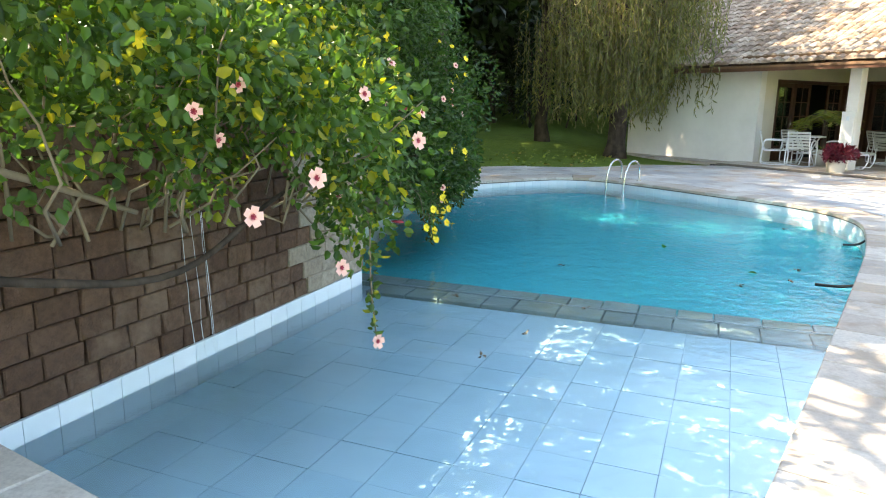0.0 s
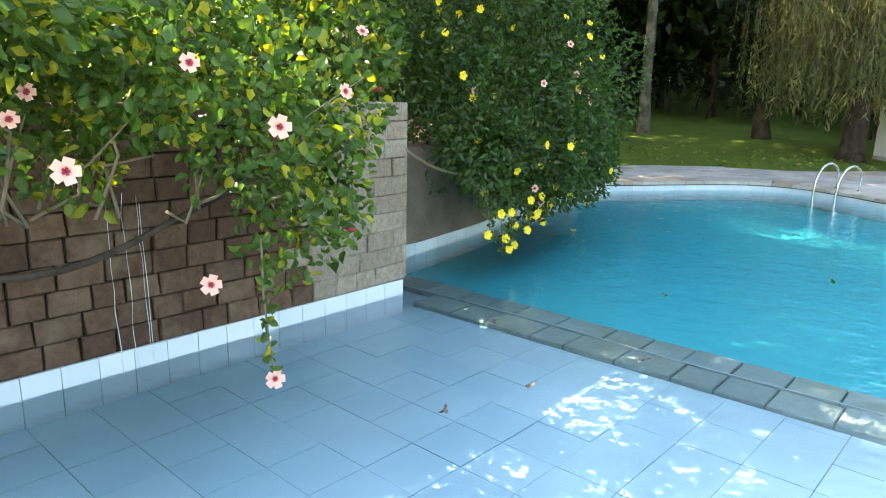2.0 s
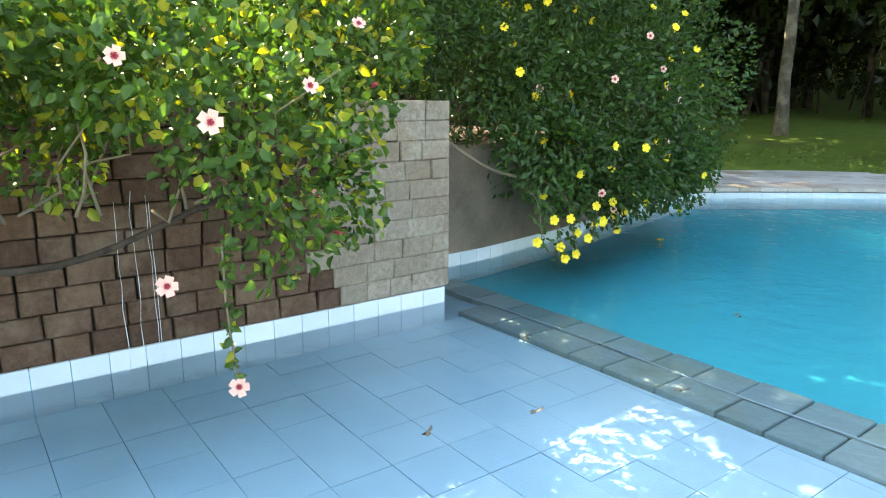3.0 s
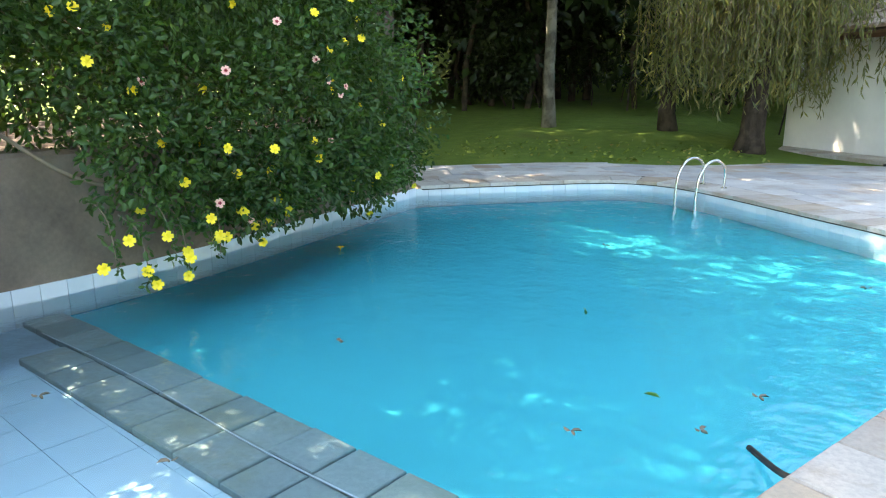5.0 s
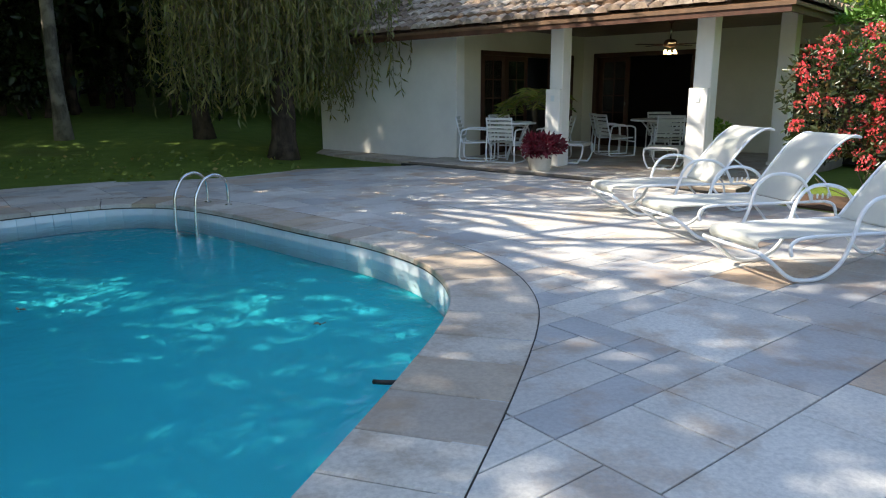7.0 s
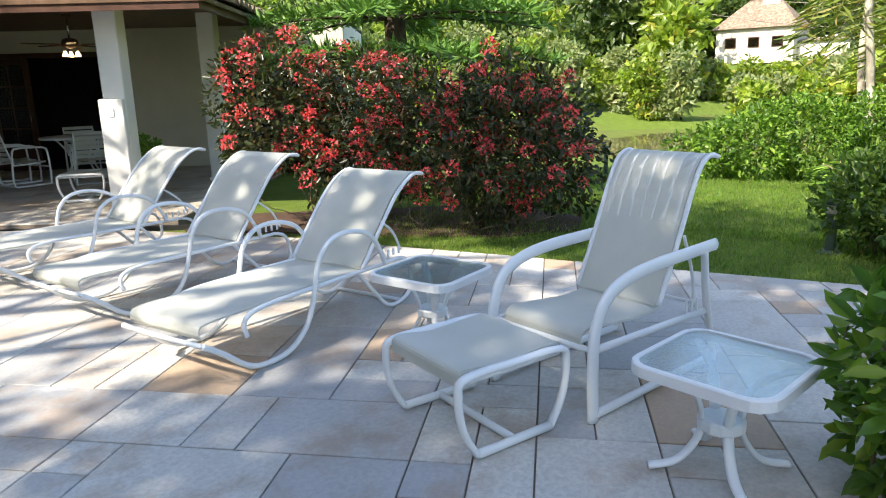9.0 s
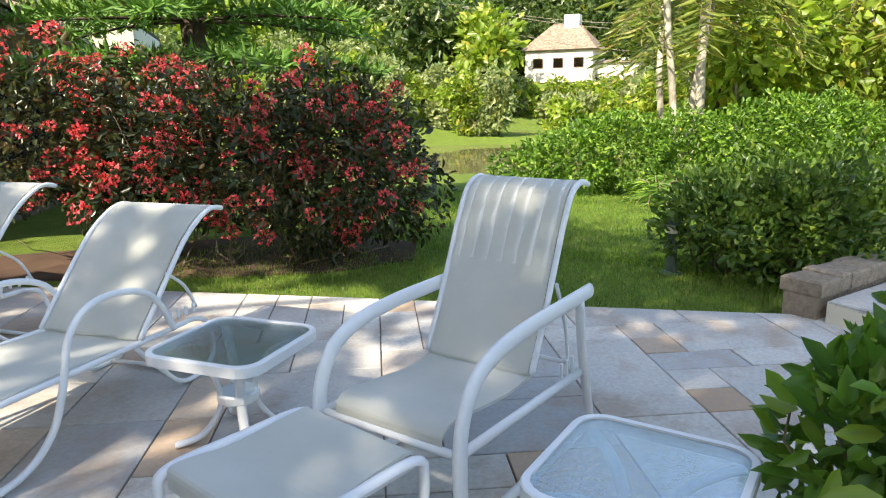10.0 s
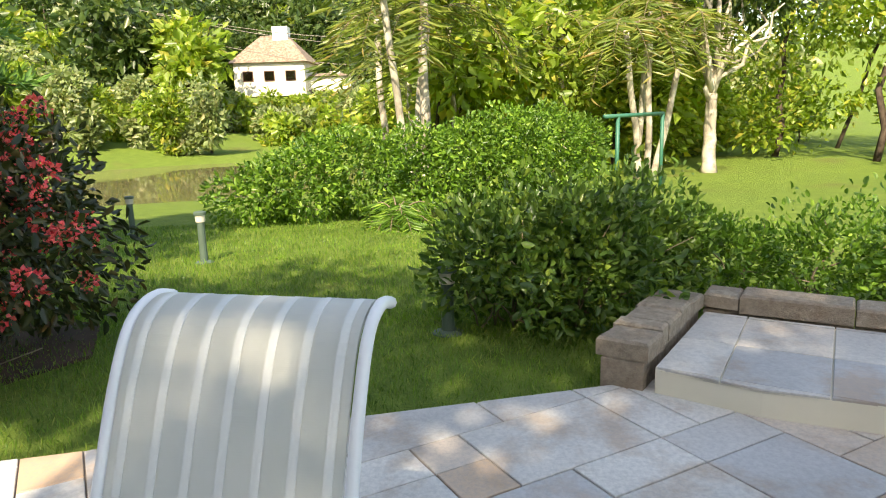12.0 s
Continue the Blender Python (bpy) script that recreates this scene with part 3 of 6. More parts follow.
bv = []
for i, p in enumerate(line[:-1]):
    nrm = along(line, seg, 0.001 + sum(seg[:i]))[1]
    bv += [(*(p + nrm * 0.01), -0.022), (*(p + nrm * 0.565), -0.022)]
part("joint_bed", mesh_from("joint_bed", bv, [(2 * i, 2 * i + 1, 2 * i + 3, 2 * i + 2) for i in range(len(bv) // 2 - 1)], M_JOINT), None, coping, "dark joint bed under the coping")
outer_line = [p + along(line, seg, 0.001 + sum(seg[:i]))[1] * 0.568 for i, p in enumerate(line[:-1])]
part("joint_line", tube("joint_line", [(p[0], p[1], 0.0) for p in outer_line], 0.0045, M_JOINT, 5), None, coping, "dark mossy joint behind the coping")
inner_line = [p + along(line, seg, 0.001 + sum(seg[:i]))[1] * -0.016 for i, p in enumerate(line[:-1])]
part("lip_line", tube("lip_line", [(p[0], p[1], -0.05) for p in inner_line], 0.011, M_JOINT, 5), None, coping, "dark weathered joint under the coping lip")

# ---- stone walls on the pool's far side ----
wall = thing("wall_west", Matrix(), "low wall of rough brown stone blocks above the paddling end", "stone wall", kind="structure")
L0, TOPZ = -6.5, 1.36
ca, cb = wall_at(L0, -0.04), wall_at(-0.03, -0.04)
cc, cd = wall_at(-0.03, -0.55), wall_at(L0, -0.55)
part("wall_core", prism([tuple(p) for p in (ca, cb, cc, cd)], -0.03, TOPZ - 0.02), M_JOINT, wall)
rows = 10
rh = (TOPZ + 0.02) / rows
for r in range(rows):
    z0 = -0.025 + rh * r
    s = L0 + RNG.uniform(0, 0.2)
    while s < -0.02:
        ln = min(RNG.uniform(0.17, 0.29), -s)
        if -s - ln < 0.1:
            ln = -s
        pale = s + ln / 2 > -0.95 + 0.12 * math.sin(r * 2.3)
        proud = 0.012 * RNG.random() + (0.008 if pale else 0.0)
        gap = 0.0015 if pale else 0.007
        z1, zz = z0 + rh - gap, z0 + 0.006 * (RNG.random() - 0.5)
        bm = bmesh.new()
        bump = RNG.uniform(-0.006, 0.006, 8)
        vs = []
        for k, (ds, n_, z) in enumerate(((gap, -0.05, zz), (ln - gap, -0.05, zz), (ln - gap, -0.05, z1), (gap, -0.05, z1), (gap, proud, zz), (ln - gap, proud, zz), (ln - gap, proud, z1), (gap, proud, z1))):
            p = wall_at(s + ds + bump[k] * 0.6, n_ + (bump[k] if k > 3 else 0))
            vs.append(bm.verts.new((p[0], p[1], z + bump[k] * 0.5)))
        for f in ((0, 3, 2, 1), (4, 5, 6, 7), (0, 1, 5, 4), (1, 2, 6, 5), (2, 3, 7, 6), (3, 0, 4, 7)):
            bm.faces.new([vs[i] for i in f])
        bmesh.ops.bevel(bm, geom=[e for e in bm.edges if all(v in vs[4:] for v in e.verts)], offset=0.008, segments=1, affect="EDGES", profile=0.5)
        part("brick", bm, M_BRICK_PALE if pale else M_BRICK, wall)
        s += ln
pier = thing("wall_pier", Matrix(), "pale stone end of the low wall beside the pool", "stone wall", kind="structure")
for r in range(rows):
    z0 = -0.02 + rh * r
    a, b = np.array(PIER), np.array(wall_at(-0.03, -0.6))
    for k in range(3):
        p0, p1 = a + (b - a) * (k / 3 + 0.004), a + (b - a) * ((k + 1) / 3 - 0.004)
        q = [tuple(p0), tuple(p1), tuple(p1 + W_DIR * 0.05), tuple(p0 + W_DIR * 0.05)]
        part("brick", prism(q, z0, z0 + rh - 0.006, 0.004), M_BRICK_PALE, pier)
back = [np.array(p) for p in FAR_WALL] + [np.array((-1.6, 12.1)), np.array((-2.75, 13.4))]
outer = offset_line(back, -0.4)
part_wall = part("wall_garden", prism([tuple(p) for p in back] + [tuple(p) for p in outer[::-1]], -0.03, 0.95, 0.03), M_EARTHWALL, None)
tagged(part_wall, "stained brown rendered retaining wall under the vines", "garden wall", kind="structure")
bank_poly = [tuple(wall_at(L0, -0.5)), tuple(wall_at(-0.3, -0.5)), (-2.1, 5.4), (-1.8, 8), (-1.75, 11.4), (-2.1, 12.2), (-3.2, 13.6), (-8, 14.5), (-9, 0)]
tagged(part("ground_bank", prism(bank_poly, -0.1, 0.85), M_SOIL, None), "dark planted bank behind the stone wall", "bank", kind="structure")

# ---- deck ----
deck = thing("pavement_deck", Matrix(), "pale sandstone slab deck round the pool", "paving", kind="structure")
deck_edges = [edge_in((11.14, 5.72), (9.9, 11.0)), edge_in((9.9, 11.0), (9.0, 13.38)), edge_in((9.0, 13.38), (5.81, 17.31)), edge_in((5.81, 17.31), (3.0, 17.05)), edge_in((3.0, 17.05), (-0.6, 15.35)),
              edge_in((-0.6, 15.35), (-2.75, 13.6)), edge_in((-2.7, 13.6), (-2.75, -6)), edge_in((-3, -5), (12, -5))]
bed = clip_poly([(-9, -9), (20, -9), (20, 25), (-9, 25)], deck_edges)
bm = bmesh.new()
cell = 0.2525
COPED = [tuple(p + along(line, seg, 0.001 + sum(seg[:i]))[1] * 0.42) for i, p in enumerate(line[:-1])] + FAR_WALL[::-1] + [PIER, SOUTH_W]
O = np.array([5.758, 6.924])
taken = {}
slabs = []
span = range(-75, 70)
for j in range(-60, 60):
    for i in span:
        c = O + U_DIR * cell * (i + 0.5) + V_DIR * cell * (j + 0.5)
        ok = clip_poly([tuple(c + U_DIR * a + V_DIR * b) for a, b in ((-0.12, -0.12), (0.12, -0.12), (0.12, 0.12), (-0.12, 0.12))], deck_edges)
        if not ok or any(inside(tuple(c + U_DIR * a + V_DIR * b), POOL) for a in (-0.127, 0.127) for b in (-0.127, 0.127)) or inside(tuple(c), COPED) or (c[0] < -0.9 and c[1] < 12.2 and c[1] > 0.9):
            taken[(i, j)] = -1
for j in range(-60, 60):
    i = -75
    for i in span:
        if (i, j) in taken:
            continue
        opts = [(2, 2), (3, 2), (2, 2), (1, 2), (2, 1), (4, 2), (3, 1), (2, 3)] if j % 2 == 0 else [(2, 1), (3, 1), (1, 1)]
        RNG.shuffle(opts)
        for w, h in opts + [(1, 1)]:
            if all((i + a, j + b) not in taken for a in range(w) for b in range(h)):
                break
        for a in range(w):
            for b in range(h):
                taken[(i + a, j + b)] = 1
        slabs.append((i, j, w, h))
rest_v, rest_f = [], []
near = []
for i, j, w, h in slabs:
    g = 0.004
    q = [tuple(O + U_DIR * cell * (i + a) + U_DIR * sa * g + V_DIR * cell * (j + b) + V_DIR * sb * g) for a, b, sa, sb in ((0, 0, 1, 1), (w, 0, -1, 1), (w, h, -1, -1), (0, h, 1, -1))]
    q = clip_poly(q, deck_edges)
    if len(q) > 2:
        c = np.mean(q, 0)
        near.append((math.dist(c, (7.2, 7.2)), q))
near.sort(key=lambda v: v[0])
for d, q in near[:300]:
    part("slab", prism(q, -0.045, 0.0015 - 0.003 * RNG.random(), 0.003), M_SLAB, deck)
for d, q in near[300:]:
    k, n = len(rest_v), len(q)
    z = 0.0015 - 0.003 * RNG.random()
    rest_v += [(x, y, z) for x, y in q] + [(x, y, -0.04) for x, y in q]
    rest_f += [tuple(range(k, k + n))] + [(k + a, k + n + a, k + n + (a + 1) % n, k + (a + 1) % n) for a in range(n)]
tagged(part("slab_field", mesh_from("slab_field", rest_v, rest_f, M_SLAB), None, deck), kind="stuff")
for k, poly in enumerate(([(1.3, 0.5), (4.9, 7.9), (10.64, 7.9), (11.14, 5.72), (11.7, 3.2), (12.0, -5), (1.3, -5)], [(0.8, -0.1), (1.3, 0.5), (1.3, -5), (-2.7, -5), (-2.7, 1.5), (-1.95, 1.25)], [(4.95, 7.85), (10.66, 7.85), (9.9, 11.0), (9.0, 13.36), (5.8, 17.28), (5.3, 9.0)],
                          [(-2.7, 13.55), (-0.6, 15.32), (3.0, 17.0), (5.8, 17.28), (5.3, 9), (4.8, 10.7), (3.35, 12.55), (2.3, 13.65), (1.2, 13.75), (-0.1, 12.9), (-1.55, 12.0)])):
    part("mortar_bed", prism(poly, -0.09, -0.012), M_MORTAR, deck, "dark joint bed under the slabs")


# ---- house ----
def hp(a, b):
    return tuple(house_at(a, b))


def hrect(a0, a1, b0, b1):
    return [hp(a0, b0), hp(a1, b0), hp(a1, b1), hp(a0, b1)]


HM = Matrix(((E1[0], E2[0], 0, HOUSE[0]), (E1[1], E2[1], 0, HOUSE[1]), (0, 0, 1, 0), (0, 0, 0, 1)))
TERRACE = 0.06


def structure(name, bm, mat, label, category):
    return tagged(part(name, bm, mat, None), label, category, kind="structure")


structure("wall_house_gable", prism(hrect(-4.4, 0, 0, 0.25), -0.3, 2.6), M_WALL, "white rendered house wall in tree shade", "house wall")
structure("wall_house_end", prism(hrect(-4.4, -4.15, 0.25, 7), -0.3, 2.6), M_WALL, "white rendered end wall of the house", "house wall")
bm = prism(hrect(-0.25, 0, 0.25, 0.81), -0.1, 2.75)
for r in (hrect(-0.25, 0, 4.34, 4.85),):
    b2 = prism(r, -0.1, 2.75)
    me = bpy.data.meshes.new("tmp")
    b2.to_mesh(me)
    bm.from_mesh(me)
b2 = prism(hrect(-0.25, 0, 0.81, 4.34), 2.22, 2.75)
me = bpy.data.meshes.new("tmp")
b2.to_mesh(me)
bm.from_mesh(me)
structure("wall_porch_side", bm, M_CREAM, "cream rendered porch wall with a wide doorway", "house wall")
bm = prism(hrect(-0.25, 0.33, 4.85, 5.1), -0.1, 2.75)
for a0, a1, z0 in ((0.33, 2.85, 2.27), (2.85, 4.9, -0.1), (4.9, 6.9, 2.27), (6.9, 7.3, -0.1)):
    b2 = prism(hrect(a0, a1, 4.85, 5.1), z0, 2.75)
    me = bpy.data.meshes.new("tmp")
    b2.to_mesh(me)
    bm.from_mesh(me)
structure("wall_porch_back", bm, M_CREAM, "cream rendered wall at the back of the porch", "house wall")
# room surfaces behind the doors, with their shade painted in
structure("wall_room_back", prism(hrect(-4.4, 7.3, 8.6, 8.8), -0.1, 2.75), M_ROOM_SHADE, "wall inside the house, room shade painted near-black", "house wall")
structure("wall_room_end", prism(hrect(7.05, 7.3, 5.1, 8.6), -0.1, 2.75), M_WALL, "white end wall of the house", "house wall")
structure("floor_room", prism(hrect(-4.15, -0.01, 0.25, 8.6), -0.1, 0.05), M_ROOM_SHADE, "floor inside the house, room shade painted near-black", "floor")
structure("floor_room_back", prism(hrect(0.0, 7.05, 5.1, 8.6), -0.1, 0.05), M_ROOM_SHADE, "floor inside the house, room shade painted near-black", "floor")
structure("ceiling_porch", prism(hrect(-0.1, 6.3, -0.75, 4.85), 2.68, 2.74), M_CEIL, "brown boarded porch ceiling", "ceiling")
structure("ceiling_room", prism(hrect(-4.4, 7.3, 4.86, 8.8), 2.76, 2.82), M_ROOM_SHADE, "ceiling inside the house, room shade painted near-black", "ceiling")
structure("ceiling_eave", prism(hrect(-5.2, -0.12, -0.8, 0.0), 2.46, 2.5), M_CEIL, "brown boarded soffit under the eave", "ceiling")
structure("ceiling_hall", prism(hrect(-4.4, -0.25, 0.25, 4.86), 2.6, 2.66), M_ROOM_SHADE, "ceiling inside the house, room shade painted near-black", "ceiling")


def roof_plane(name, p0, along_v, up_v, n_cols, n_rows, slope, clip_hi, label):
    """Barrel tiles in columns running up the slope."""
    V, F = [], []
    cw, cl = 0.22, 0.38
    for c in range(n_cols):
        for r in range(n_rows):
            x0 = c * cw
            if clip_hi(x0, r * cl):
                continue
            jit = RNG.uniform(-0.012, 0.012, 3)
            k = len(V)
            for e, lift in ((0, 0.035), (1, 0.0)):
                for s in range(6):
                    a = math.pi * s / 5
                    w = cw * (0.52 - 0.06 * e)
                    x = x0 + cw / 2 - math.cos(a) * w + jit[0]
                    y = (r + e * 1.12) * cl + jit[1]
                    z = math.sin(a) * 0.085 + lift + jit[2]
                    p = p0 + along_v * x + up_v * y
                    V.append((p[0], p[1], p[2] + z))
            for s in range(5):
                F.append((k + s, k + s + 1, k + 7 + s, k + 6 + s))
            F.append(tuple(k + s for s in range(6)))
    ob = part(name, mesh_from(name, V, F, M_ROOF), None, None)
    return ob


house_roof = thing("roof_house", Matrix(), "weathered clay barrel-tile hip roof over the house", "roof", kind="structure")
sl = 0.45
e1v, e2v = np.array([*E1, 0.0]), np.array([*E2, 0.0])
f0 = np.array([*hp(-5.4, -0.95), 2.52])
up = (e2v + np.array([0, 0, sl])) / math.hypot(1, sl)
r1 = roof_plane("tile_field", f0, e1v, up, 54, 17, sl, lambda x, y: x > 11.9 - y * 0.92, "")
r1.parent = house_roof
tagged(r1, kind="stuff")
f1 = np.array([*hp(6.5, -0.95), 2.52])
up2 = (-e1v + np.array([0, 0, sl])) / math.hypot(1, sl)
r2 = roof_plane("tile_field", f1, e2v, up2, 46, 17, sl, lambda x, y: x < y * 0.92, "")
r2.parent = house_roof
tagged(r2, kind="stuff")
bm = bmesh.new()
top0, top1 = np.array([*hp(-5.4, 5.0), 2.5 + 5.95 * sl]), np.array([*hp(0.55, 5.0), 2.5 + 5.95 * sl])
top2 = np.array([*hp(0.55, 10.0), 2.5 + 5.95 * sl])
vs = [bm.verts.new(v) for v in (f0 - [0, 0, 0.03], f1 - [0, 0, 0.03], top1, top0)]
bm.faces.new(vs)
v5, v6 = bm.verts.new(np.array([*hp(6.5, 10.0), 2.49])), bm.verts.new(top2)
bm.faces.new((vs[1], v5, v6, vs[2]))
r = bmesh.ops.extrude_face_region(bm, geom=list(bm.faces))
bmesh.ops.translate(bm, vec=(0, 0, -0.05), verts=[g for g in r["geom"] if isinstance(g, bmesh.types.BMVert)])
part("roof_deck", bm, M_CEIL, house_roof, "brown boards under the tiles")
part("fascia", prism(hrect(-5.4, 6.45, -0.93, -0.9), 2.36, 2.5), M_WOOD, house_roof, "dark wooden fascia board")
part("fascia", prism(hrect(6.42, 6.45, -0.9, 9), 2.36, 2.5), M_WOOD, house_roof, "dark wooden fascia board")
for k in range(20):
    part("rafter", prism(hrect(-5.2 + k * 0.6, -5.12 + k * 0.6, -0.88, -0.1), 2.5, 2.57), M_WOOD, house_roof)


def column(a, b, cap):
    t = thing("porch_column", HM @ pose(a, b, TERRACE), "white rendered square porch column", "column", "porch columns")
    part("shaft", boxed(0, 0, 1.31, 0.27, 0.27, 2.62, 0.012), M_WALL, t)
    if cap:
        part("casing", boxed(-0.02, -0.05, 0.68, 0.3, 0.3, 1.36, 0.012), M_WALL, t, "lower white casing with a small socket")
        part("socket", boxed(-0.02, -0.205, 1.2, 0.07, 0.012, 0.1, 0.003), M_TILE_RIM, t, "small white socket plate")
    else:
        part("plinth", boxed(0, 0, 0.03, 0.31, 0.31, 0.06, 0.01), M_WALL, t)
    return t


column(2.4, 0.07, True)
column(5.08, -0.08, True)
column(5.45, 2.56, False)


# terrace paving
terrace = thing("floor_terrace", Matrix(), "warm sandstone porch floor on a low plinth", "terrace", kind="structure")
part("plinth_bed", prism(hrect(-0.35, 6.0, -1.05, 4.85), -0.12, TERRACE - 0.012), M_MORTAR, terrace)
for i in range(13):
    for j in range(13):
        part("slab", prism(hrect(-0.35 + i * 0.4885 + 0.004, -0.35 + (i + 1) * 0.4885 - 0.004, -1.05 + j * 0.4538 + 0.004, -1.05 + (j + 1) * 0.4538 - 0.004), -0.05, TERRACE + 0.003 * RNG.random(), 0.003), M_COPE, terrace)
part("drain_gap", prism(hrect(-0.5, 6.2, -1.11, -1.055), -0.06, 0.006), M_BLACK, terrace, "dark drain strip at the terrace edge")
walkway = thing("pavement_walkway", Matrix(), "narrow pale paved strip along the house wall", "paving", kind="structure")
for i in range(9):
    part("slab", prism(hrect(-5.0 + i * 0.52, -5.0 + (i + 1) * 0.52 - 0.01, -0.85, -0.01), -0.1, 0.02 + 0.004 * RNG.random(), 0.004), M_COPE, walkway)


def glazed_leaf(m, w, h, cols, rows, name, label, structure_name):
    """A dark wooden door leaf with small panes."""
    t = thing(structure_name, m, label, "door", kind="structure")
    st = 0.11
    part("stile", boxed(st / 2, 0, h / 2, st, 0.045, h, 0.004), M_WOOD, t)
    part("stile", boxed(w - st / 2, 0, h / 2, st, 0.045, h, 0.004), M_WOOD, t)
    part("rail", boxed(w / 2, 0, h - st / 2, w - 2 * st, 0.045, st, 0.004), M_WOOD, t)
    part("rail", boxed(w / 2, 0, 0.2, w - 2 * st, 0.045, 0.4, 0.004), M_WOOD, t)
    gw, gh = (w - 2 * st), h - st - 0.4
    for c in range(1, cols):
        part("muntin", boxed(st + gw * c / cols, 0, 0.4 + gh / 2, 0.025, 0.03, gh), M_WOOD, t)
    for r in range(1, rows):
        part("muntin", boxed(w / 2, 0, 0.4 + gh * r / rows, gw, 0.028, 0.025), M_WOOD, t)
    part("pane", boxed(w / 2, 0, 0.4 + gh / 2, gw, 0.006, gh), M_PANE, t, "dark reflecting glass")
    part("handle", boxed(w - st / 2, -0.05, 1.0, 0.02, 0.06, 0.12, 0.004), M_CHROME, t, "steel lever handle")
    return t


def frame_round(m, w, h, name):
    t = thing(name, m, "dark wooden door frame", "door frame", kind="structure")
    part("jamb", boxed(-0.04, 0, h / 2, 0.1, 0.27, h, 0.004), M_WOOD, t)
    part("jamb", boxed(w + 0.04, 0, h / 2, 0.1, 0.27, h, 0.004), M_WOOD, t)
    part("head", boxed(w / 2, 0, h + 0.0, w + 0.18, 0.27, 0.09, 0.004), M_WOOD, t)


side = HM @ pose(-0.125, 0.86, TERRACE, 0, 0, 90)
frame_round(side, 3.43, 2.12, "trim_door_1")
for k in range(4):
    if k != 2:
        glazed_leaf(HM @ pose(-0.1, 0.9 + 0.84 * k, TERRACE, 0, 0, 90), 0.82, 2.08, 2, 4, "leaf", "dark wooden glazed porch door", "door_%d" % (k + 1))
backm = HM @ pose(0.38, 4.97, TERRACE)
frame_round(backm, 2.42, 2.17, "trim_door_2")
glazed_leaf(HM @ pose(0.42, 4.95, TERRACE), 0.8, 2.12, 2, 4, "leaf", "dark wooden glazed porch door", "door_5")
glazed_leaf(HM @ pose(2.78, 4.95, TERRACE, 0, 0, 115), 0.8, 2.12, 2, 4, "leaf", "dark wooden glazed door standing open", "door_6")
frame_round(HM @ pose(4.95, 4.97, TERRACE), 1.9, 2.17, "trim_door_3")
glazed_leaf(HM @ pose(5.0, 4.95, TERRACE), 0.92, 2.12, 2, 4, "leaf", "dark wooden glazed porch door", "door_7")
glazed_leaf(HM @ pose(5.93, 4.95, TERRACE), 0.9, 2.12, 2, 4, "leaf", "dark wooden glazed porch door", "door_8")
w1 = thing("window_1", HM @ pose(1.6, 8.58, 1.1), "small window at the far side of the dim room", "window", kind="structure")
part("window_frame", boxed(0.45, 0, 0.4, 1.0, 0.05, 0.9, 0.01), M_WOOD, w1)
part("pane", boxed(0.24, -0.03, 0.4, 0.36, 0.01, 0.74), M_PANE, w1)
part("pane", boxed(0.68, -0.03, 0.4, 0.36, 0.01, 0.74), M_PANE, w1)


# ceiling fan
fan = thing("ceiling_fan", HM @ pose(3.4, 2.3, 2.02), "ceiling fan with three lit glass shades", "ceiling fan")
part("rod", tube("rod", [(0, 0, 0.3), (0, 0, 0.68)], 0.016, M_CHROME), None, fan)
part("canopy", lathe([(0.03, 0.6), (0.07, 0.64), (0.075, 0.68)]), M_WOOD, fan)
part("motor", lathe([(0.03, 0.16), (0.11, 0.18), (0.13, 0.24), (0.1, 0.3), (0.03, 0.32)]), M_WOOD, fan, "brown motor housing", True)
for k in range(5):
    bm = boxed(0.42, 0, 0.22, 0.5, 0.13, 0.012, 0.004)
    bmesh.ops.rotate(bm, cent=(0, 0, 0), matrix=Matrix.Rotation(radians(72 * k + 10), 3, "Z"), verts=bm.verts)
    part("blade", bm, M_WOOD, fan)
for k in range(3):
    bm = lathe([(0.015, 0.12), (0.025, 0.1), (0.04, 0.06), (0.042, 0.04)], 12)
    bmesh.ops.translate(bm, vec=(0.1 * math.cos(k * 2.09), 0.1 * math.sin(k * 2.09), 0), verts=bm.verts)
    part("shade", bm, M_BULB, fan, "glowing warm glass shade")


# ---- plants ----
def foliage_thing(name, base, label, category, kind="", group=""):
    return thing(name, Matrix.Translation(base), label, category, group, kind)


def local(pts, base):
    return np.asarray(pts) - np.array(base)


def flower_mesh(name, size, petals, mat, cup=0.35):
    V, F = [(0, 0, 0)], []
    for k in range(petals):
        a = 2 * math.pi * k / petals
        w = math.pi / petals * 1.2
        k0 = len(V)
        V += [(size * 0.55 * math.cos(a - w), size * 0.55 * math.sin(a - w), size * cup * 0.7), (size * math.cos(a - w * 0.5), size * math.sin(a - w * 0.5), size * cup),
              (size * math.cos(a + w * 0.5), size * math.sin(a + w * 0.5), size * cup), (size * 0.55 * math.cos(a + w), size * 0.55 * math.sin(a + w), size * cup * 0.7)]
        F.append((0, k0, k0 + 1, k0 + 2, k0 + 3))
    V.append((0, 0, -size * 0.9))
    n = len(V) - 1
    for k in range(6):
        V.append((size * 0.16 * math.cos(k * 1.047), size * 0.16 * math.sin(k * 1.047), size * 0.08))
    for k in range(6):
        F.append((n, n + 1 + k, n + 1 + (k + 1) % 6))
    return mesh_from(name, V, F, mat)


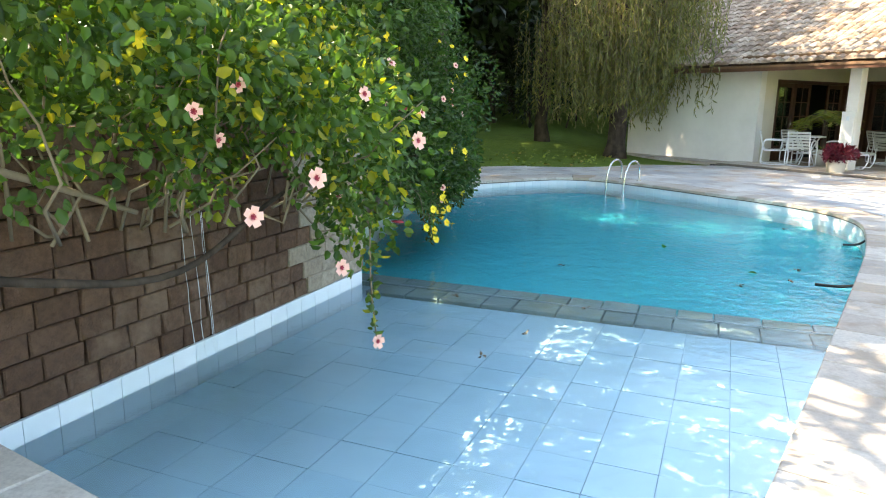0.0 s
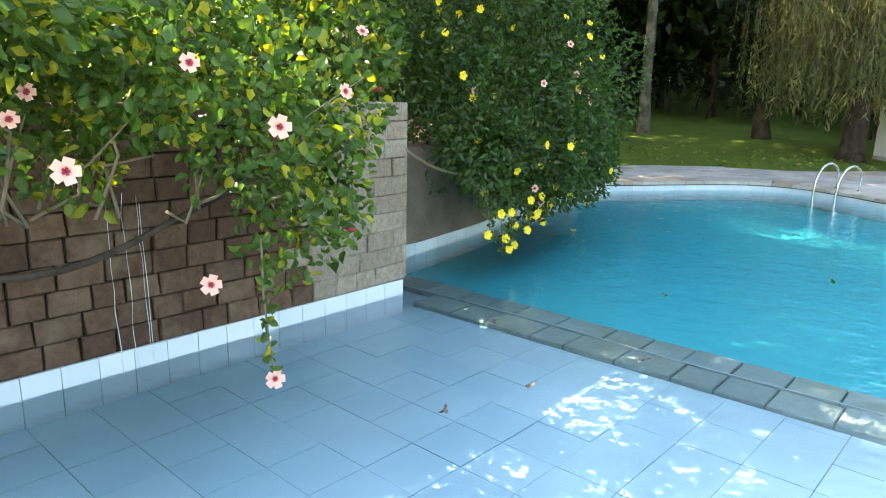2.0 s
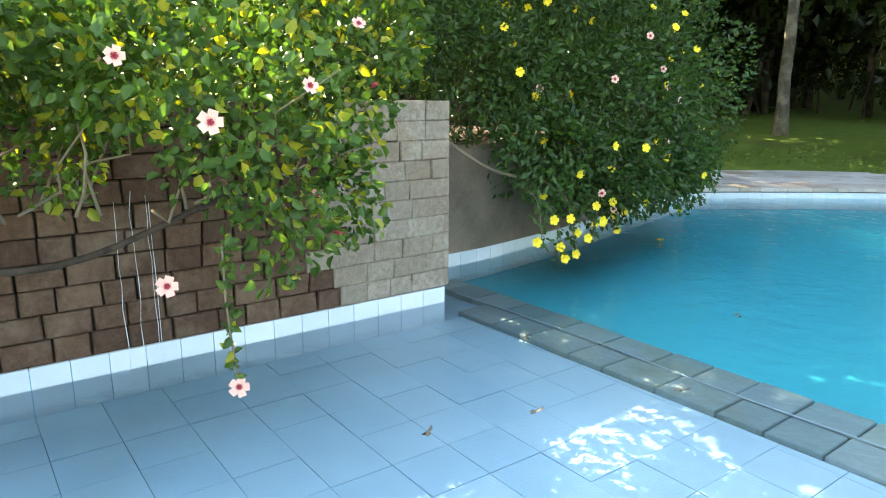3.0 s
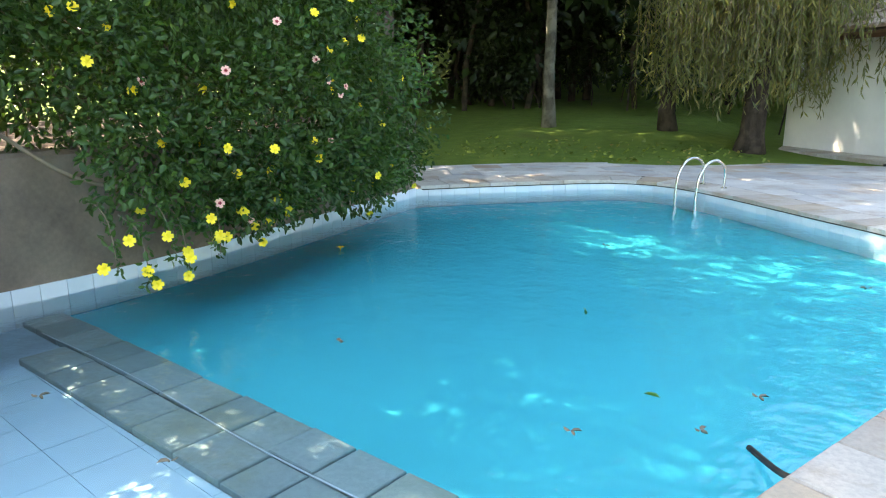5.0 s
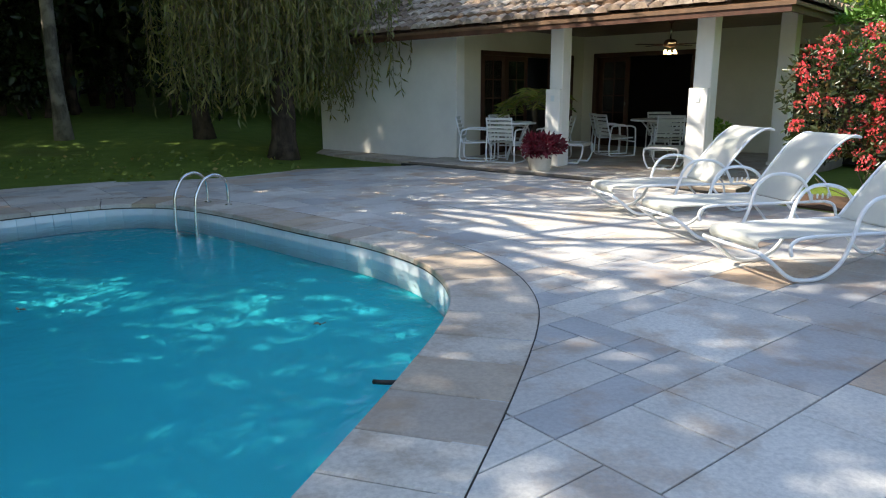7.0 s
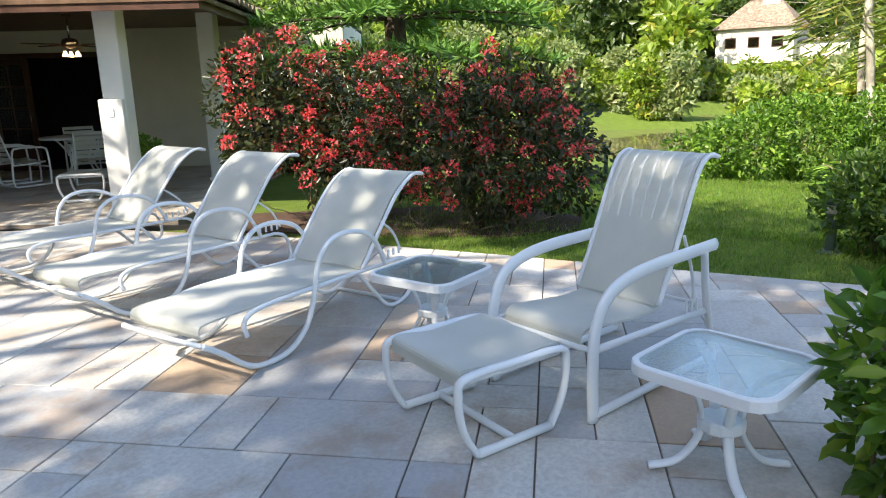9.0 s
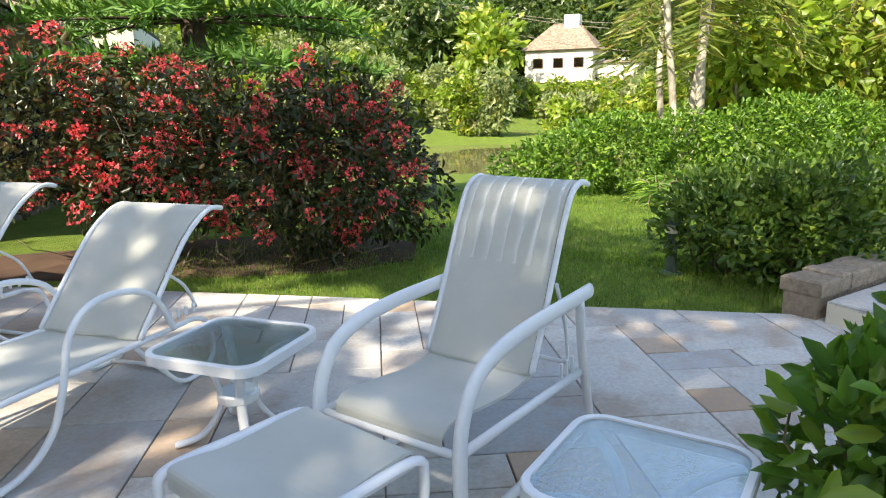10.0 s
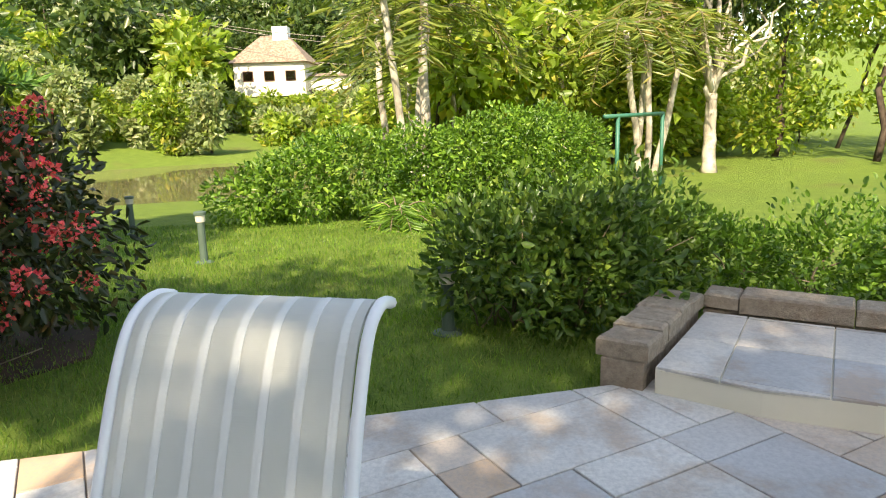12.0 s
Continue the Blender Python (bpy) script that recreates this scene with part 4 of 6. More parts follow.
FL_YELLOW = flower_mesh("yellow_flower", 0.042, 5, M_YELLOW)
FL_PINK = flower_mesh("pink_flower", 0.038, 5, M_PINK)
FL_BIG = flower_mesh("pink_flower_large", 0.048, 5, M_PINK)
FL_THROAT = flower_mesh("flower_throat", 0.014, 5, M_DARKRED, 0.9)
FL_BUD = tube("flower_bud", [(0, 0, -0.03), (0, 0, 0.0), (0, 0, 0.03), (0.005, 0, 0.05)], [0.004, 0.01, 0.012, 0.003], M_DARKRED, 6)


def put_flower(parent, base, p, out, me, name, throat=False):
    out = Vector(out).normalized()
    q = out.to_track_quat("Z", "Y").to_matrix().to_4x4()
    f = part(name, me, None, parent)
    f.matrix_local = Matrix.Translation(Vector(p) - Vector(base)) @ q
    if throat:
        part("throat", FL_THROAT, None, f)


def snb(s, n, z, rs, rn, rz):
    p = wall_at(s, n)
    return (p[0], p[1], z, 0.5 * (rs + rn), 0.5 * (rs + rn), rz)


def shrub(name, base, blobs, count, size, mat, label, category, stems=14, ratio=0.5, rough=0.35, shell=0.5, droop=0.3, fine=True, top=0.5, spread=0.8, stem_mat=None, lumps=1.3, zmin=None):
    t = foliage_thing(name, base, label, category)
    pts, out = blob_points(blobs, count, rough, shell, lumps)
    zmin = base[2] + 0.03 if zmin is None else zmin
    pts[:, 2] = np.maximum(pts[:, 2], zmin + 0.05 * RNG.random(len(pts)))
    part("foliage", leaves_mesh(name + "_leaves", local(pts, base), out, size, mat, ratio, droop, fine, spread), None, t)
    B = np.array(blobs)
    paths = []
    for k in range(stems):
        b = B[k % len(B)]
        e = b[:3] + RNG.normal(0, 0.45, 3) * b[3:]
        s0 = np.array(base) + np.array([(b[0] - base[0]) * 0.7, (b[1] - base[1]) * 0.7, 0]) + RNG.normal(0, 0.08, 3) * [1, 1, 0]
        pth, rad = limb(s0 - np.array(base), e - np.array(base), 0.0095, 0.003, 0.3)
        paths.append((pth, rad))
    tagged(part("stem_net", tubes(name + "_stems", paths, stem_mat or M_STEM, 5), None, t), kind="stuff")
    return t, pts, out


# flowering vine over the stone wall
V1_BASE = (*wall_at(-2.6, -0.3), 0.85)
V1 = [snb(-3.5, 0.7, 1.85, 0.6, 0.6, 0.3), snb(-2.9, 0.95, 1.68, 0.5, 0.5, 0.3), snb(-2.35, 0.95, 1.5, 0.45, 0.45, 0.33), snb(-1.9, 0.9, 1.3, 0.45, 0.4, 0.42), snb(-1.65, 0.9, 0.85, 0.27, 0.27, 0.42),
      snb(-1.25, 0.6, 1.35, 0.45, 0.4, 0.4), snb(-0.75, 0.35, 1.65, 0.4, 0.35, 0.3), snb(-2.4, 0.3, 2.1, 0.9, 0.7, 0.45), snb(-3.6, 0.2, 2.3, 0.9, 0.7, 0.5), snb(-1.0, 0.1, 2.1, 0.8, 0.6, 0.45), snb(-1.1, 0.5, 0.9, 0.25, 0.25, 0.4),
      snb(-4.4, 0.5, 2.0, 0.7, 0.6, 0.5), snb(-2.95, 0.55, 1.5, 0.5, 0.45, 0.24), snb(-2.45, 0.55, 1.32, 0.38, 0.35, 0.22), snb(-3.0, 0.7, 1.25, 0.22, 0.22, 0.16), snb(-2.55, 0.5, 1.1, 0.2, 0.2, 0.2), snb(-3.5, 0.35, 1.2, 0.2, 0.2, 0.16), snb(-1.6, -0.4, 2.0, 1.1, 0.7, 0.7), snb(-3.2, -0.5, 2.1, 1.1, 0.7, 0.8)]
vine1, vp, vo = shrub("flowering_vine", V1_BASE, V1, 17500, 0.064, M_VINE, "sunlit flowering vine tumbling over the stone wall", "vine", 40, 0.62, 0.5, 0.65, zmin=0.05)
sel = RNG.permutation(len(vp))
front = [i for i in sel if vo[i] @ np.array([0.8, -0.5, 0.1]) > 0.35]
for k, i in enumerate(front[:32]):
    put_flower(vine1, V1_BASE, vp[i] + vo[i] * 0.06, vo[i] + np.array([0.5, -0.5, 0.2]), (FL_PINK, FL_PINK, FL_YELLOW, FL_BUD, FL_PINK)[k % 5], ("pink_flower", "pink_flower", "yellow_flower", "flower_bud", "pink_flower")[k % 5], k % 5 in (0, 1, 4))
for p in ((-0.46, 1.72, 1.17), (-0.53, 2.38, 0.62), (-0.38, 2.59, 0.14), (-0.69, 1.58, 1.02), (-0.12, 2.36, 1.3)):
    put_flower(vine1, V1_BASE, p, (0.75, -0.6, 0.15), FL_BIG, "pink_flower", True)
tail = [(-0.41, 2.57, 0.8), (-0.41, 2.57, 0.55), (-0.4, 2.58, 0.35), (-0.38, 2.59, 0.16)]
part("trailing_shoot", tube("trailing_shoot", local(tail, V1_BASE), 0.005, M_STEM, 5), None, vine1)
tp = np.array([(-0.4, 2.58, z) for z in np.linspace(0.2, 0.8, 46)])
part("shoot_leaves", leaves_mesh("shoot_leaves", local(tp, V1_BASE), np.zeros_like(tp) + [0, 0, -0.1], 0.055, M_VINE, 0.55, 0.2, True, 1.0), None, vine1)
for pts in ([wall_at(-4.3, 0.15), wall_at(-3.4, 0.25), wall_at(-2.6, 0.35), wall_at(-1.7, 0.3), wall_at(-1.0, 0.25)], [wall_at(-4.2, 0.3), wall_at(-3.6, 0.35), wall_at(-2.9, 0.4)]):
    zz = (1.0, 0.7, 0.58, 0.85, 1.0) if len(pts) == 5 else (1.3, 1.22, 0.95)
    pth = spline([(p[0], p[1], z) for p, z in zip(pts, zz)], 6)
    part("woody_branch", tube("woody_branch", local(pth, V1_BASE), np.linspace(0.026, 0.012, len(pth)), M_STEM if len(pts) == 3 else M_BARK, 7), None, vine1, "bare woody branch against the wall")

V2_BASE = (-1.7, 7.6, 0.85)
V2 = [(-1.5, 6.2, 1.6, 0.7, 0.9, 0.75), (-1.25, 7.0, 1.35, 0.75, 0.9, 0.85), (-0.95, 7.9, 1.35, 0.85, 0.9, 0.95), (-0.8, 8.8, 1.55, 0.75, 0.8, 1.05), (-0.6, 7.2, 0.75, 0.45, 0.5, 0.4), (-0.75, 9.2, 0.75, 0.5, 0.5, 0.6), (-1.05, 10.2, 1.25, 0.55, 0.75, 0.95), (-1.1, 10.3, 0.6, 0.45, 0.6, 0.45),
      (-0.55, 8.3, 0.75, 0.4, 0.6, 0.45), (-0.55, 7.0, 0.55, 0.45, 0.6, 0.38), (-0.8, 6.3, 0.95, 0.5, 0.6, 0.42), (-0.8, 6.5, 0.6, 0.4, 0.5, 0.33), (-0.65, 7.8, 0.65, 0.5, 0.6, 0.45), (-0.6, 8.8, 0.55, 0.5, 0.6, 0.5), (-1.6, 7.4, 2.6, 1.1, 1.6, 0.8), (-1.5, 9.2, 2.6, 1.0, 1.2, 0.9), (-1.9, 5.6, 2.1, 0.7, 0.8, 0.6)]
vine2, vp, vo = shrub("yellow_flower_vine", V2_BASE, V2, 36000, 0.068, M_VINE_DARK, "dense green vine with yellow flowers over the pool", "vine", 26, 0.5, 0.35, 0.55, zmin=-0.08)
sel = RNG.permutation(len(vp))
front = [i for i in sel if vo[i] @ np.array([0.85, -0.5, 0.0]) > 0.3 and vp[i][2] < 2.3]
for k, i in enumerate(front[:58]):
    kk = 3 if k % 6 == 5 else 0
    put_flower(vine2, V2_BASE, vp[i] + vo[i] * 0.07, vo[i] + np.array([0.6, -0.5, 0.1]), FL_PINK if kk else FL_YELLOW, "pink_flower" if kk else "yellow_flower", bool(kk))
for k in range(9):
    top = np.array([-0.72 + RNG.normal(0, 0.05), 5.5 + 0.2 * k, 0.72 + 0.06 * RNG.normal()])
    tip = top + np.array([0.22 + 0.08 * RNG.random(), RNG.normal(0, 0.06), -0.3 - 0.22 * RNG.random()])
    way = [top, top * 0.55 + tip * 0.45 + np.array([0.08, 0, 0.08]), tip]
    shoot = np.array(spline([tuple(v) for v in way], 12))
    part("hanging_shoot", tube("hanging_shoot", local(shoot, V2_BASE), 0.004, M_STEM, 5), None, vine2)
    lp = np.repeat(shoot[3:], 3, axis=0) + RNG.normal(0, 0.02, (3 * len(shoot[3:]), 3))
    part("shoot_leaves", leaves_mesh("shoot_leaves", local(lp, V2_BASE), RNG.normal(0, 0.5, lp.shape) + [0.3, -0.2, -0.2], 0.06, M_VINE_DARK, 0.45, 0.2, True, 0.8), None, vine2)
    for q in range(2):
        put_flower(vine2, V2_BASE, tip + RNG.normal(0, 0.05, 3) + [0.03, -0.03, 0.03 + 0.12 * q], (0.8, -0.6, 0.2), FL_YELLOW, "yellow_flower")
for p, me, nm in (((-0.46, 7.77, 1.65), FL_PINK, "pink_flower"), ((-0.44, 6.57, 1.53), FL_PINK, "pink_flower"), ((-0.45, 9.1, 0.58), FL_YELLOW, "yellow_flower"), ((-0.82, 10.9, 0.88), FL_YELLOW, "yellow_flower")):
    put_flower(vine2, V2_BASE, p, (0.75, -0.65, 0.15), me, nm, me is FL_PINK)
pth = spline([(-1.65, 5.6, 1.1), (-1.2, 5.9, 0.75), (-0.9, 6.5, 0.68), (-0.75, 7.2, 1.0)], 7)
part("woody_branch", tube("woody_branch", local(pth, V2_BASE), 0.016, M_STEM, 7), None, vine2, "bare grey woody branch")

# ixora hedge with red flower heads
IX_BASE = (11.2, 10.3, -0.05)
IX = [(10.35, 11.7, 1.15, 0.75, 0.75, 0.85), (10.8, 11.0, 0.95, 0.75, 0.75, 0.8), (11.2, 10.3, 0.95, 0.8, 0.8, 0.8), (11.5, 9.6, 0.9, 0.8, 0.75, 0.8), (11.85, 9.1, 0.8, 0.75, 0.6, 0.72), (12.2, 9.8, 0.95, 0.8, 0.8, 0.75), (11.6, 11.4, 1.1, 0.9, 0.9, 0.85)]
ixora, vp, vo = shrub("ixora_hedge", IX_BASE, IX, 17000, 0.085, M_IXORA, "dense dark ixora hedge with red flower heads", "hedge", 30, 0.42, 0.35, 0.5)
hd, ho = blob_points([(0, 0, 0, 0.05, 0.05, 0.035)], 46, 0.1, 0.25)
HEAD = leaves_mesh("flower_head", hd, ho, 0.022, M_RED, 0.8, 0.0, False, 0.4)
sel = [i for i in RNG.permutation(len(vp)) if vo[i] @ np.array([-0.75, -0.6, 0.25]) > 0.25]
for i in sel[:230]:
    f = part("flower_head", HEAD, None, ixora)
    f.matrix_local = Matrix.Translation(Vector(vp[i] + vo[i] * 0.08) - Vector(IX_BASE)) @ pose(0, 0, 0, *(RNG.uniform(-40, 40, 2)), RNG.uniform(0, 360)) @ Matrix.Scale(RNG.uniform(0.9, 1.9), 4)
structure("ground_bed", prism([(10.25, 11.2), (9.6, 12.5), (10.4, 13.0), (12.8, 10.4), (12.6, 9.1), (11.9, 8.8), (11.2, 9.3), (10.75, 10.1)], -0.08, -0.03), M_SOIL, "brown mulched bed under the red hedge", "flower bed")

# shrubs round the stone planter
shrub("box_shrub", (12.55, 5.75, -0.06), [(12.55, 5.85, 0.46, 0.7, 0.6, 0.46), (12.85, 5.4, 0.48, 0.7, 0.6, 0.44), (12.3, 6.28, 0.45, 0.45, 0.42, 0.42), (12.3, 5.55, 0.45, 0.5, 0.5, 0.45), (12.95, 4.95, 0.42, 0.6, 0.5, 0.42)], 10500, 0.072, M_BOX, "rounded dark green garden shrub", "shrub", 40, 0.5, 0.65, 0.7, -0.4, lumps=2.4)
shrub("box_hedge", (12.9, 3.9, -0.06), [(12.8, 4.4, 0.3, 0.5, 0.6, 0.42), (12.75, 3.7, 0.3, 0.5, 0.6, 0.42), (12.6, 3.0, 0.3, 0.5, 0.6, 0.42), (12.4, 2.3, 0.3, 0.5, 0.6, 0.45)], 8000, 0.055, M_HEDGE, "light green low hedge behind the stone planter", "hedge", 24, 0.5, 0.6, 0.65, -0.4, lumps=2.4)
shrub("broadleaf_shrub", (8.2, 5.25, 0.0), [(8.12, 5.58, 0.46, 0.37, 0.33, 0.46), (8.4, 5.3, 0.55, 0.42, 0.36, 0.47), (8.0, 5.08, 0.45, 0.36, 0.36, 0.43)], 2900, 0.105, M_BROAD, "glossy broad-leaved green shrub at the deck edge", "shrub", 16, 0.38, 0.35, 0.6, -0.1)

shrub("backing_shrub", (-2.9, 6.6, 0.85), [(-2.7, 5.0, 1.8, 0.8, 0.9, 0.9), (-2.8, 6.4, 2.2, 0.8, 1.0, 1.1), (-2.8, 8.0, 2.4, 0.8, 1.1, 1.2), (-2.6, 9.6, 2.3, 0.8, 1.1, 1.2), (-2.4, 11.0, 1.9, 0.8, 1.0, 1.0), (-3.0, 3.2, 1.6, 0.8, 1.0, 0.7), (-3.3, 1.4, 1.6, 0.8, 1.1, 0.7)], 16000, 0.1, M_VINE_DARK, "dense dark shrubs behind the garden wall", "shrub", 20, 0.5, 0.35, 0.6)

# clipped hedge across the lawn
HB = [(18.9 + 0.0, 9.6, 0.05, 0.7, 0.7, 0.5), (19.2, 8.9, 0.25, 0.9, 0.8, 0.8), (19.6, 8.0, 0.35, 0.9, 0.9, 0.85), (20.2, 7.0, 0.35, 0.9, 0.9, 0.85), (20.9, 6.1, 0.4, 0.95, 0.9, 0.9), (21.7, 5.2, 0.45, 1.0, 0.9, 0.95), (22.6, 4.4, 0.45, 1.0, 0.9, 0.95), (23.5, 3.6, 0.4, 1.0, 0.8, 0.9)]
shrub("trimmed_hedge", (20.9, 6.1, ground_z(20.9, 6.1)), HB, 20000, 0.11, M_HEDGE, "tall trimmed green hedge across the lawn", "hedge", 20, 0.45, 0.25, 0.35)


def frond(base, ang, length, lift, sag, leaflets, mat_list, width=0.3):
    """A palm frond: arched rib and hanging leaflets; gives rib path, leaflet roots, ways."""
    d = np.array([math.cos(ang), math.sin(ang), 0.0])
    rib = [np.array(base) + d * length * t * (1 - 0.12 * t) + np.array([0, 0, lift * t - sag * t * t]) for t in np.linspace(0, 1, 9)]
    s = np.array([-d[1], d[0], 0])
    roots, ways, lens = [], [], []
    for t in np.linspace(0.12, 1.0, leaflets):
        k = t * 8
        i = min(7, int(k))
        p = rib[i] + (rib[i + 1] - rib[i]) * (k - i)
        for sg in (-1, 1):
            roots.append(p)
            ways.append(s * sg + d * 0.55 + np.array([0, 0, -0.25]))
            lens.append(width * (1 - 0.55 * abs(t - 0.4)))
    return rib, roots, ways, lens


def palm(name, base, trunk, crown_z, fronds, length, lift, sag, label, lean=(0, 0), r=0.07, mat=None, leaflets=26, width=0.4, group=""):
    t = foliage_thing(name, base, label, "palm tree", group=group)
    topp = np.array([lean[0], lean[1], crown_z])
    if trunk:
        pth = [topp * k / 8 + np.array([0.04 * math.sin(k), 0.03 * math.cos(k * 1.3), 0]) for k in range(9)]
        part("trunk", tube(name + "_trunk", pth, np.linspace(r, r * 0.75, 9), M_BARK_PALE, 9), None, t)
    ribs, R, Wy, Ln = [], [], [], []
    for k in range(fronds):
        a = k * 2.399 + RNG.uniform(-0.3, 0.3)
        f = RNG.uniform(0.75, 1.1)
        lf = lift * RNG.uniform(0.3, 1.2)
        rib, ro, wa, le = frond(topp + [0, 0, -0.05], a, length * f, lf, sag * RNG.uniform(0.8, 1.3), leaflets, None, width)
        ribs.append((rib, np.linspace(0.014, 0.004, len(rib))))
        R += ro
        Wy += wa
        Ln += le
    part("ribs", tubes(name + "_ribs", ribs, M_STEM, 4), None, t)
    part("fronds", leaves_mesh(name + "_fronds", np.array(R), np.array(Wy), np.mean(Ln), mat or M_PALM, 0.12, 0.15, False, 0.18), None, t)
    return t


def gp(x, y):
    return (x, y, ground_z(x, y) - 0.02)


palm("areca_palm", gp(21.2, 7.25), True, 6.2, 11, 2.4, 1.3, 2.2, "tall slim palm beside the trimmed hedge", (-0.5, 0.45), 0.08, leaflets=34, width=0.6)
palm("areca_palm", gp(21.9, 6.95), True, 5.2, 12, 2.4, 1.3, 2.2, "tall slim palm beside the trimmed hedge", (0.1, -0.1), 0.11, leaflets=34, width=0.6)
palm("areca_palm", gp(22.2, 7.3), True, 4.0, 11, 2.2, 1.3, 2.0, "tall slim palm beside the trimmed hedge", (0.4, -0.5), 0.07, leaflets=30, width=0.55)
palm("fern_palm", gp(17.9, 7.25), False, 0.25, 26, 0.75, 0.8, 0.75, "small bushy palm on the lawn", leaflets=30, width=0.26, mat=M_HEDGE)
for dx, dy, lx, ly, h in ((0, 0, -0.6, 0.7, 4.2), (0.3, -0.3, 0.0, 0.1, 4.4), (0.45, -0.5, 0.3, -1.0, 4.6), (0.6, 0.0, 0.6, -0.5, 5.0)):
    palm("clump_palm", gp(27.2 + dx, 1.0 + dy), True, h, 11, 2.2, 1.2, 2.2, "palm of a leaning clump beyond the goal", (lx, ly), 0.1, leaflets=26, width=0.6, group="leaning palm clump")
for x, y, h in ((25.5, 8.0, 4.5), (26.5, 6.2, 5.2), (28.0, 4.8, 4.3), (28.5, 7.4, 3.6), (30.0, 7.0, 5.5), (29, 2.8, 4.8)):
    palm("garden_palm", gp(x, y), True, h, 11, 2.4, 1.3, 2.2, "palm in the thicket behind the hedge", (0.3, 0.2), 0.1, leaflets=24, width=0.65)


def tree(name, base, height, r, blobs, count, size, mat, label, bark_mat=None, ratio=0.5, limbs=9, rough=0.5, shell=0.75, droop=0.3, trunk_lean=(0, 0), fork=0.45, spread=0.8):
    t = foliage_thing(name, base, label, "tree")
    B = np.array(blobs, float)
    top = np.array([trunk_lean[0], trunk_lean[1], height * fork])
    tr, rad = limb((0, 0, -0.05), top, r, r * 0.7, 0.045, 7)
    rad[0] = r * 1.35
    part("trunk", tube(name + "_trunk", tr, rad, bark_mat or M_BARK, 10), None, t)
    paths = []
    for k in range(limbs):
        b = B[k % len(B)]
        e = b[:3] - np.array(base) + RNG.normal(0, 0.35, 3) * b[3:]
        st = np.array(tr[-1]) if k % 3 else np.array(tr[-2])
        paths.append(limb(st, e, r * 0.45, r * 0.08, 0.3, 6))
    tagged(part("limb_net", tubes(name + "_limbs", paths, bark_mat or M_BARK, 6), None, t), kind="stuff")
    pts, out = blob_points(blobs, count, rough, shell, 0.7)
    part("crown", leaves_mesh(name + "_crown", local(pts, base), out, size, mat, ratio, droop, False, spread), None, t)
    return t


# weeping tree by the deck: hanging strands
WB = (3.15, 18.7, 0.05)
wt = foliage_thing("weeping_tree", WB, "weeping willow-like tree with long hanging strands", "tree")
tr, rad = limb((0, 0, -0.05), (0.1, 0.05, 3.2), 0.26, 0.2, 0.04, 7)
rad[0] = 0.36
part("trunk", tube("weeping_trunk", tr, rad, M_BARK, 12), None, wt)
paths, strands, lp, lo = [], [], [], []
for k in range(22):
    a = k * 2.399
    rr = RNG.uniform(0.9, 2.8)
    e = np.array([rr * math.cos(a), rr * math.sin(a), RNG.uniform(3.2, 6.6)])
    pth, rd = limb(tr[-1] if k % 2 else tr[-2], e, 0.1, 0.03, 0.25, 6)
    paths.append((pth, rd))
    for j in range(62):
        q = np.array(pth[RNG.integers(2, 7)]) + RNG.normal(0, 0.32, 3)
        edge = math.hypot(q[0], q[1])
        ln = RNG.uniform(0.9, 2.7) * (0.75 + 0.2 * edge)
        bot = max(0.75 + 0.8 * RNG.random(), q[2] - ln)
        n = max(6, int((q[2] - bot) * 13))
        sway = RNG.normal(0, 0.12, 2)
        line = [np.array([q[0] + sway[0] * t, q[1] + sway[1] * t, q[2] - (q[2] - bot) * t]) for t in np.linspace(0, 1, 5)]
        strands.append((line, [0.006, 0.005, 0.004, 0.003, 0.002]))
        for t in np.linspace(0.03, 1, n):
            lp.append(np.array([q[0] + sway[0] * t, q[1] + sway[1] * t, q[2] - (q[2] - bot) * t]) + RNG.normal(0, 0.015, 3))
            lo.append(RNG.normal(0, 0.5, 3) + [0, 0, -1.1])
tagged(part("limb_net", tubes("weeping_limbs", paths, M_BARK, 6), None, wt), kind="stuff")
tagged(part("strand_net", tubes("weeping_strands", strands, M_STEM, 3), None, wt), kind="stuff")
part("leaves", leaves_mesh("weeping_leaves", np.array(lp), np.array(lo), 0.19, M_WILLOW, 0.19, 0.2, False, 0.35), None, wt)

# tall trees behind the stone wall and over the pool's far side
tree("shade_tree", (-3.9, 6.2, 0.8), 9, 0.2, [(-4.7, 1.5, 6.8, 1.5, 1.5, 1.1), (-3.54, 5.38, 6.2, 1.7, 1.7, 1.1), (-4.34, 1.78, 6.2, 1, 1, 0.7)], 2000, 0.27, M_TREE, "tall shade tree behind the stone wall", limbs=12)
tree("shade_tree", (-5.4, 11.2, 0.8), 10, 0.24, [(-6.15, 7.55, 7.6, 2.8, 2.8, 1.8), (-4, 8.6, 6.6, 2, 2, 1.4), (-6.75, 9.95, 7.6, 2.4, 2.4, 1.7), (-4.72, 6.24, 7.4, 1.8, 1.8, 1.2)], 10000, 0.2, M_TREE, "tall shade tree behind the garden wall", limbs=12)
tree("shade_tree", (-5.8, 1.6, 0.8), 8, 0.2, [(-6.28, -0.64, 5.8, 2.2, 2.2, 1.5), (-5.14, 0.78, 6.2, 1.7, 1.7, 1.2), (-7.17, -3.31, 6.4, 2.2, 2.2, 1.5)], 6000, 0.2, M_TREE, "tall shade tree behind the stone wall", limbs=10)
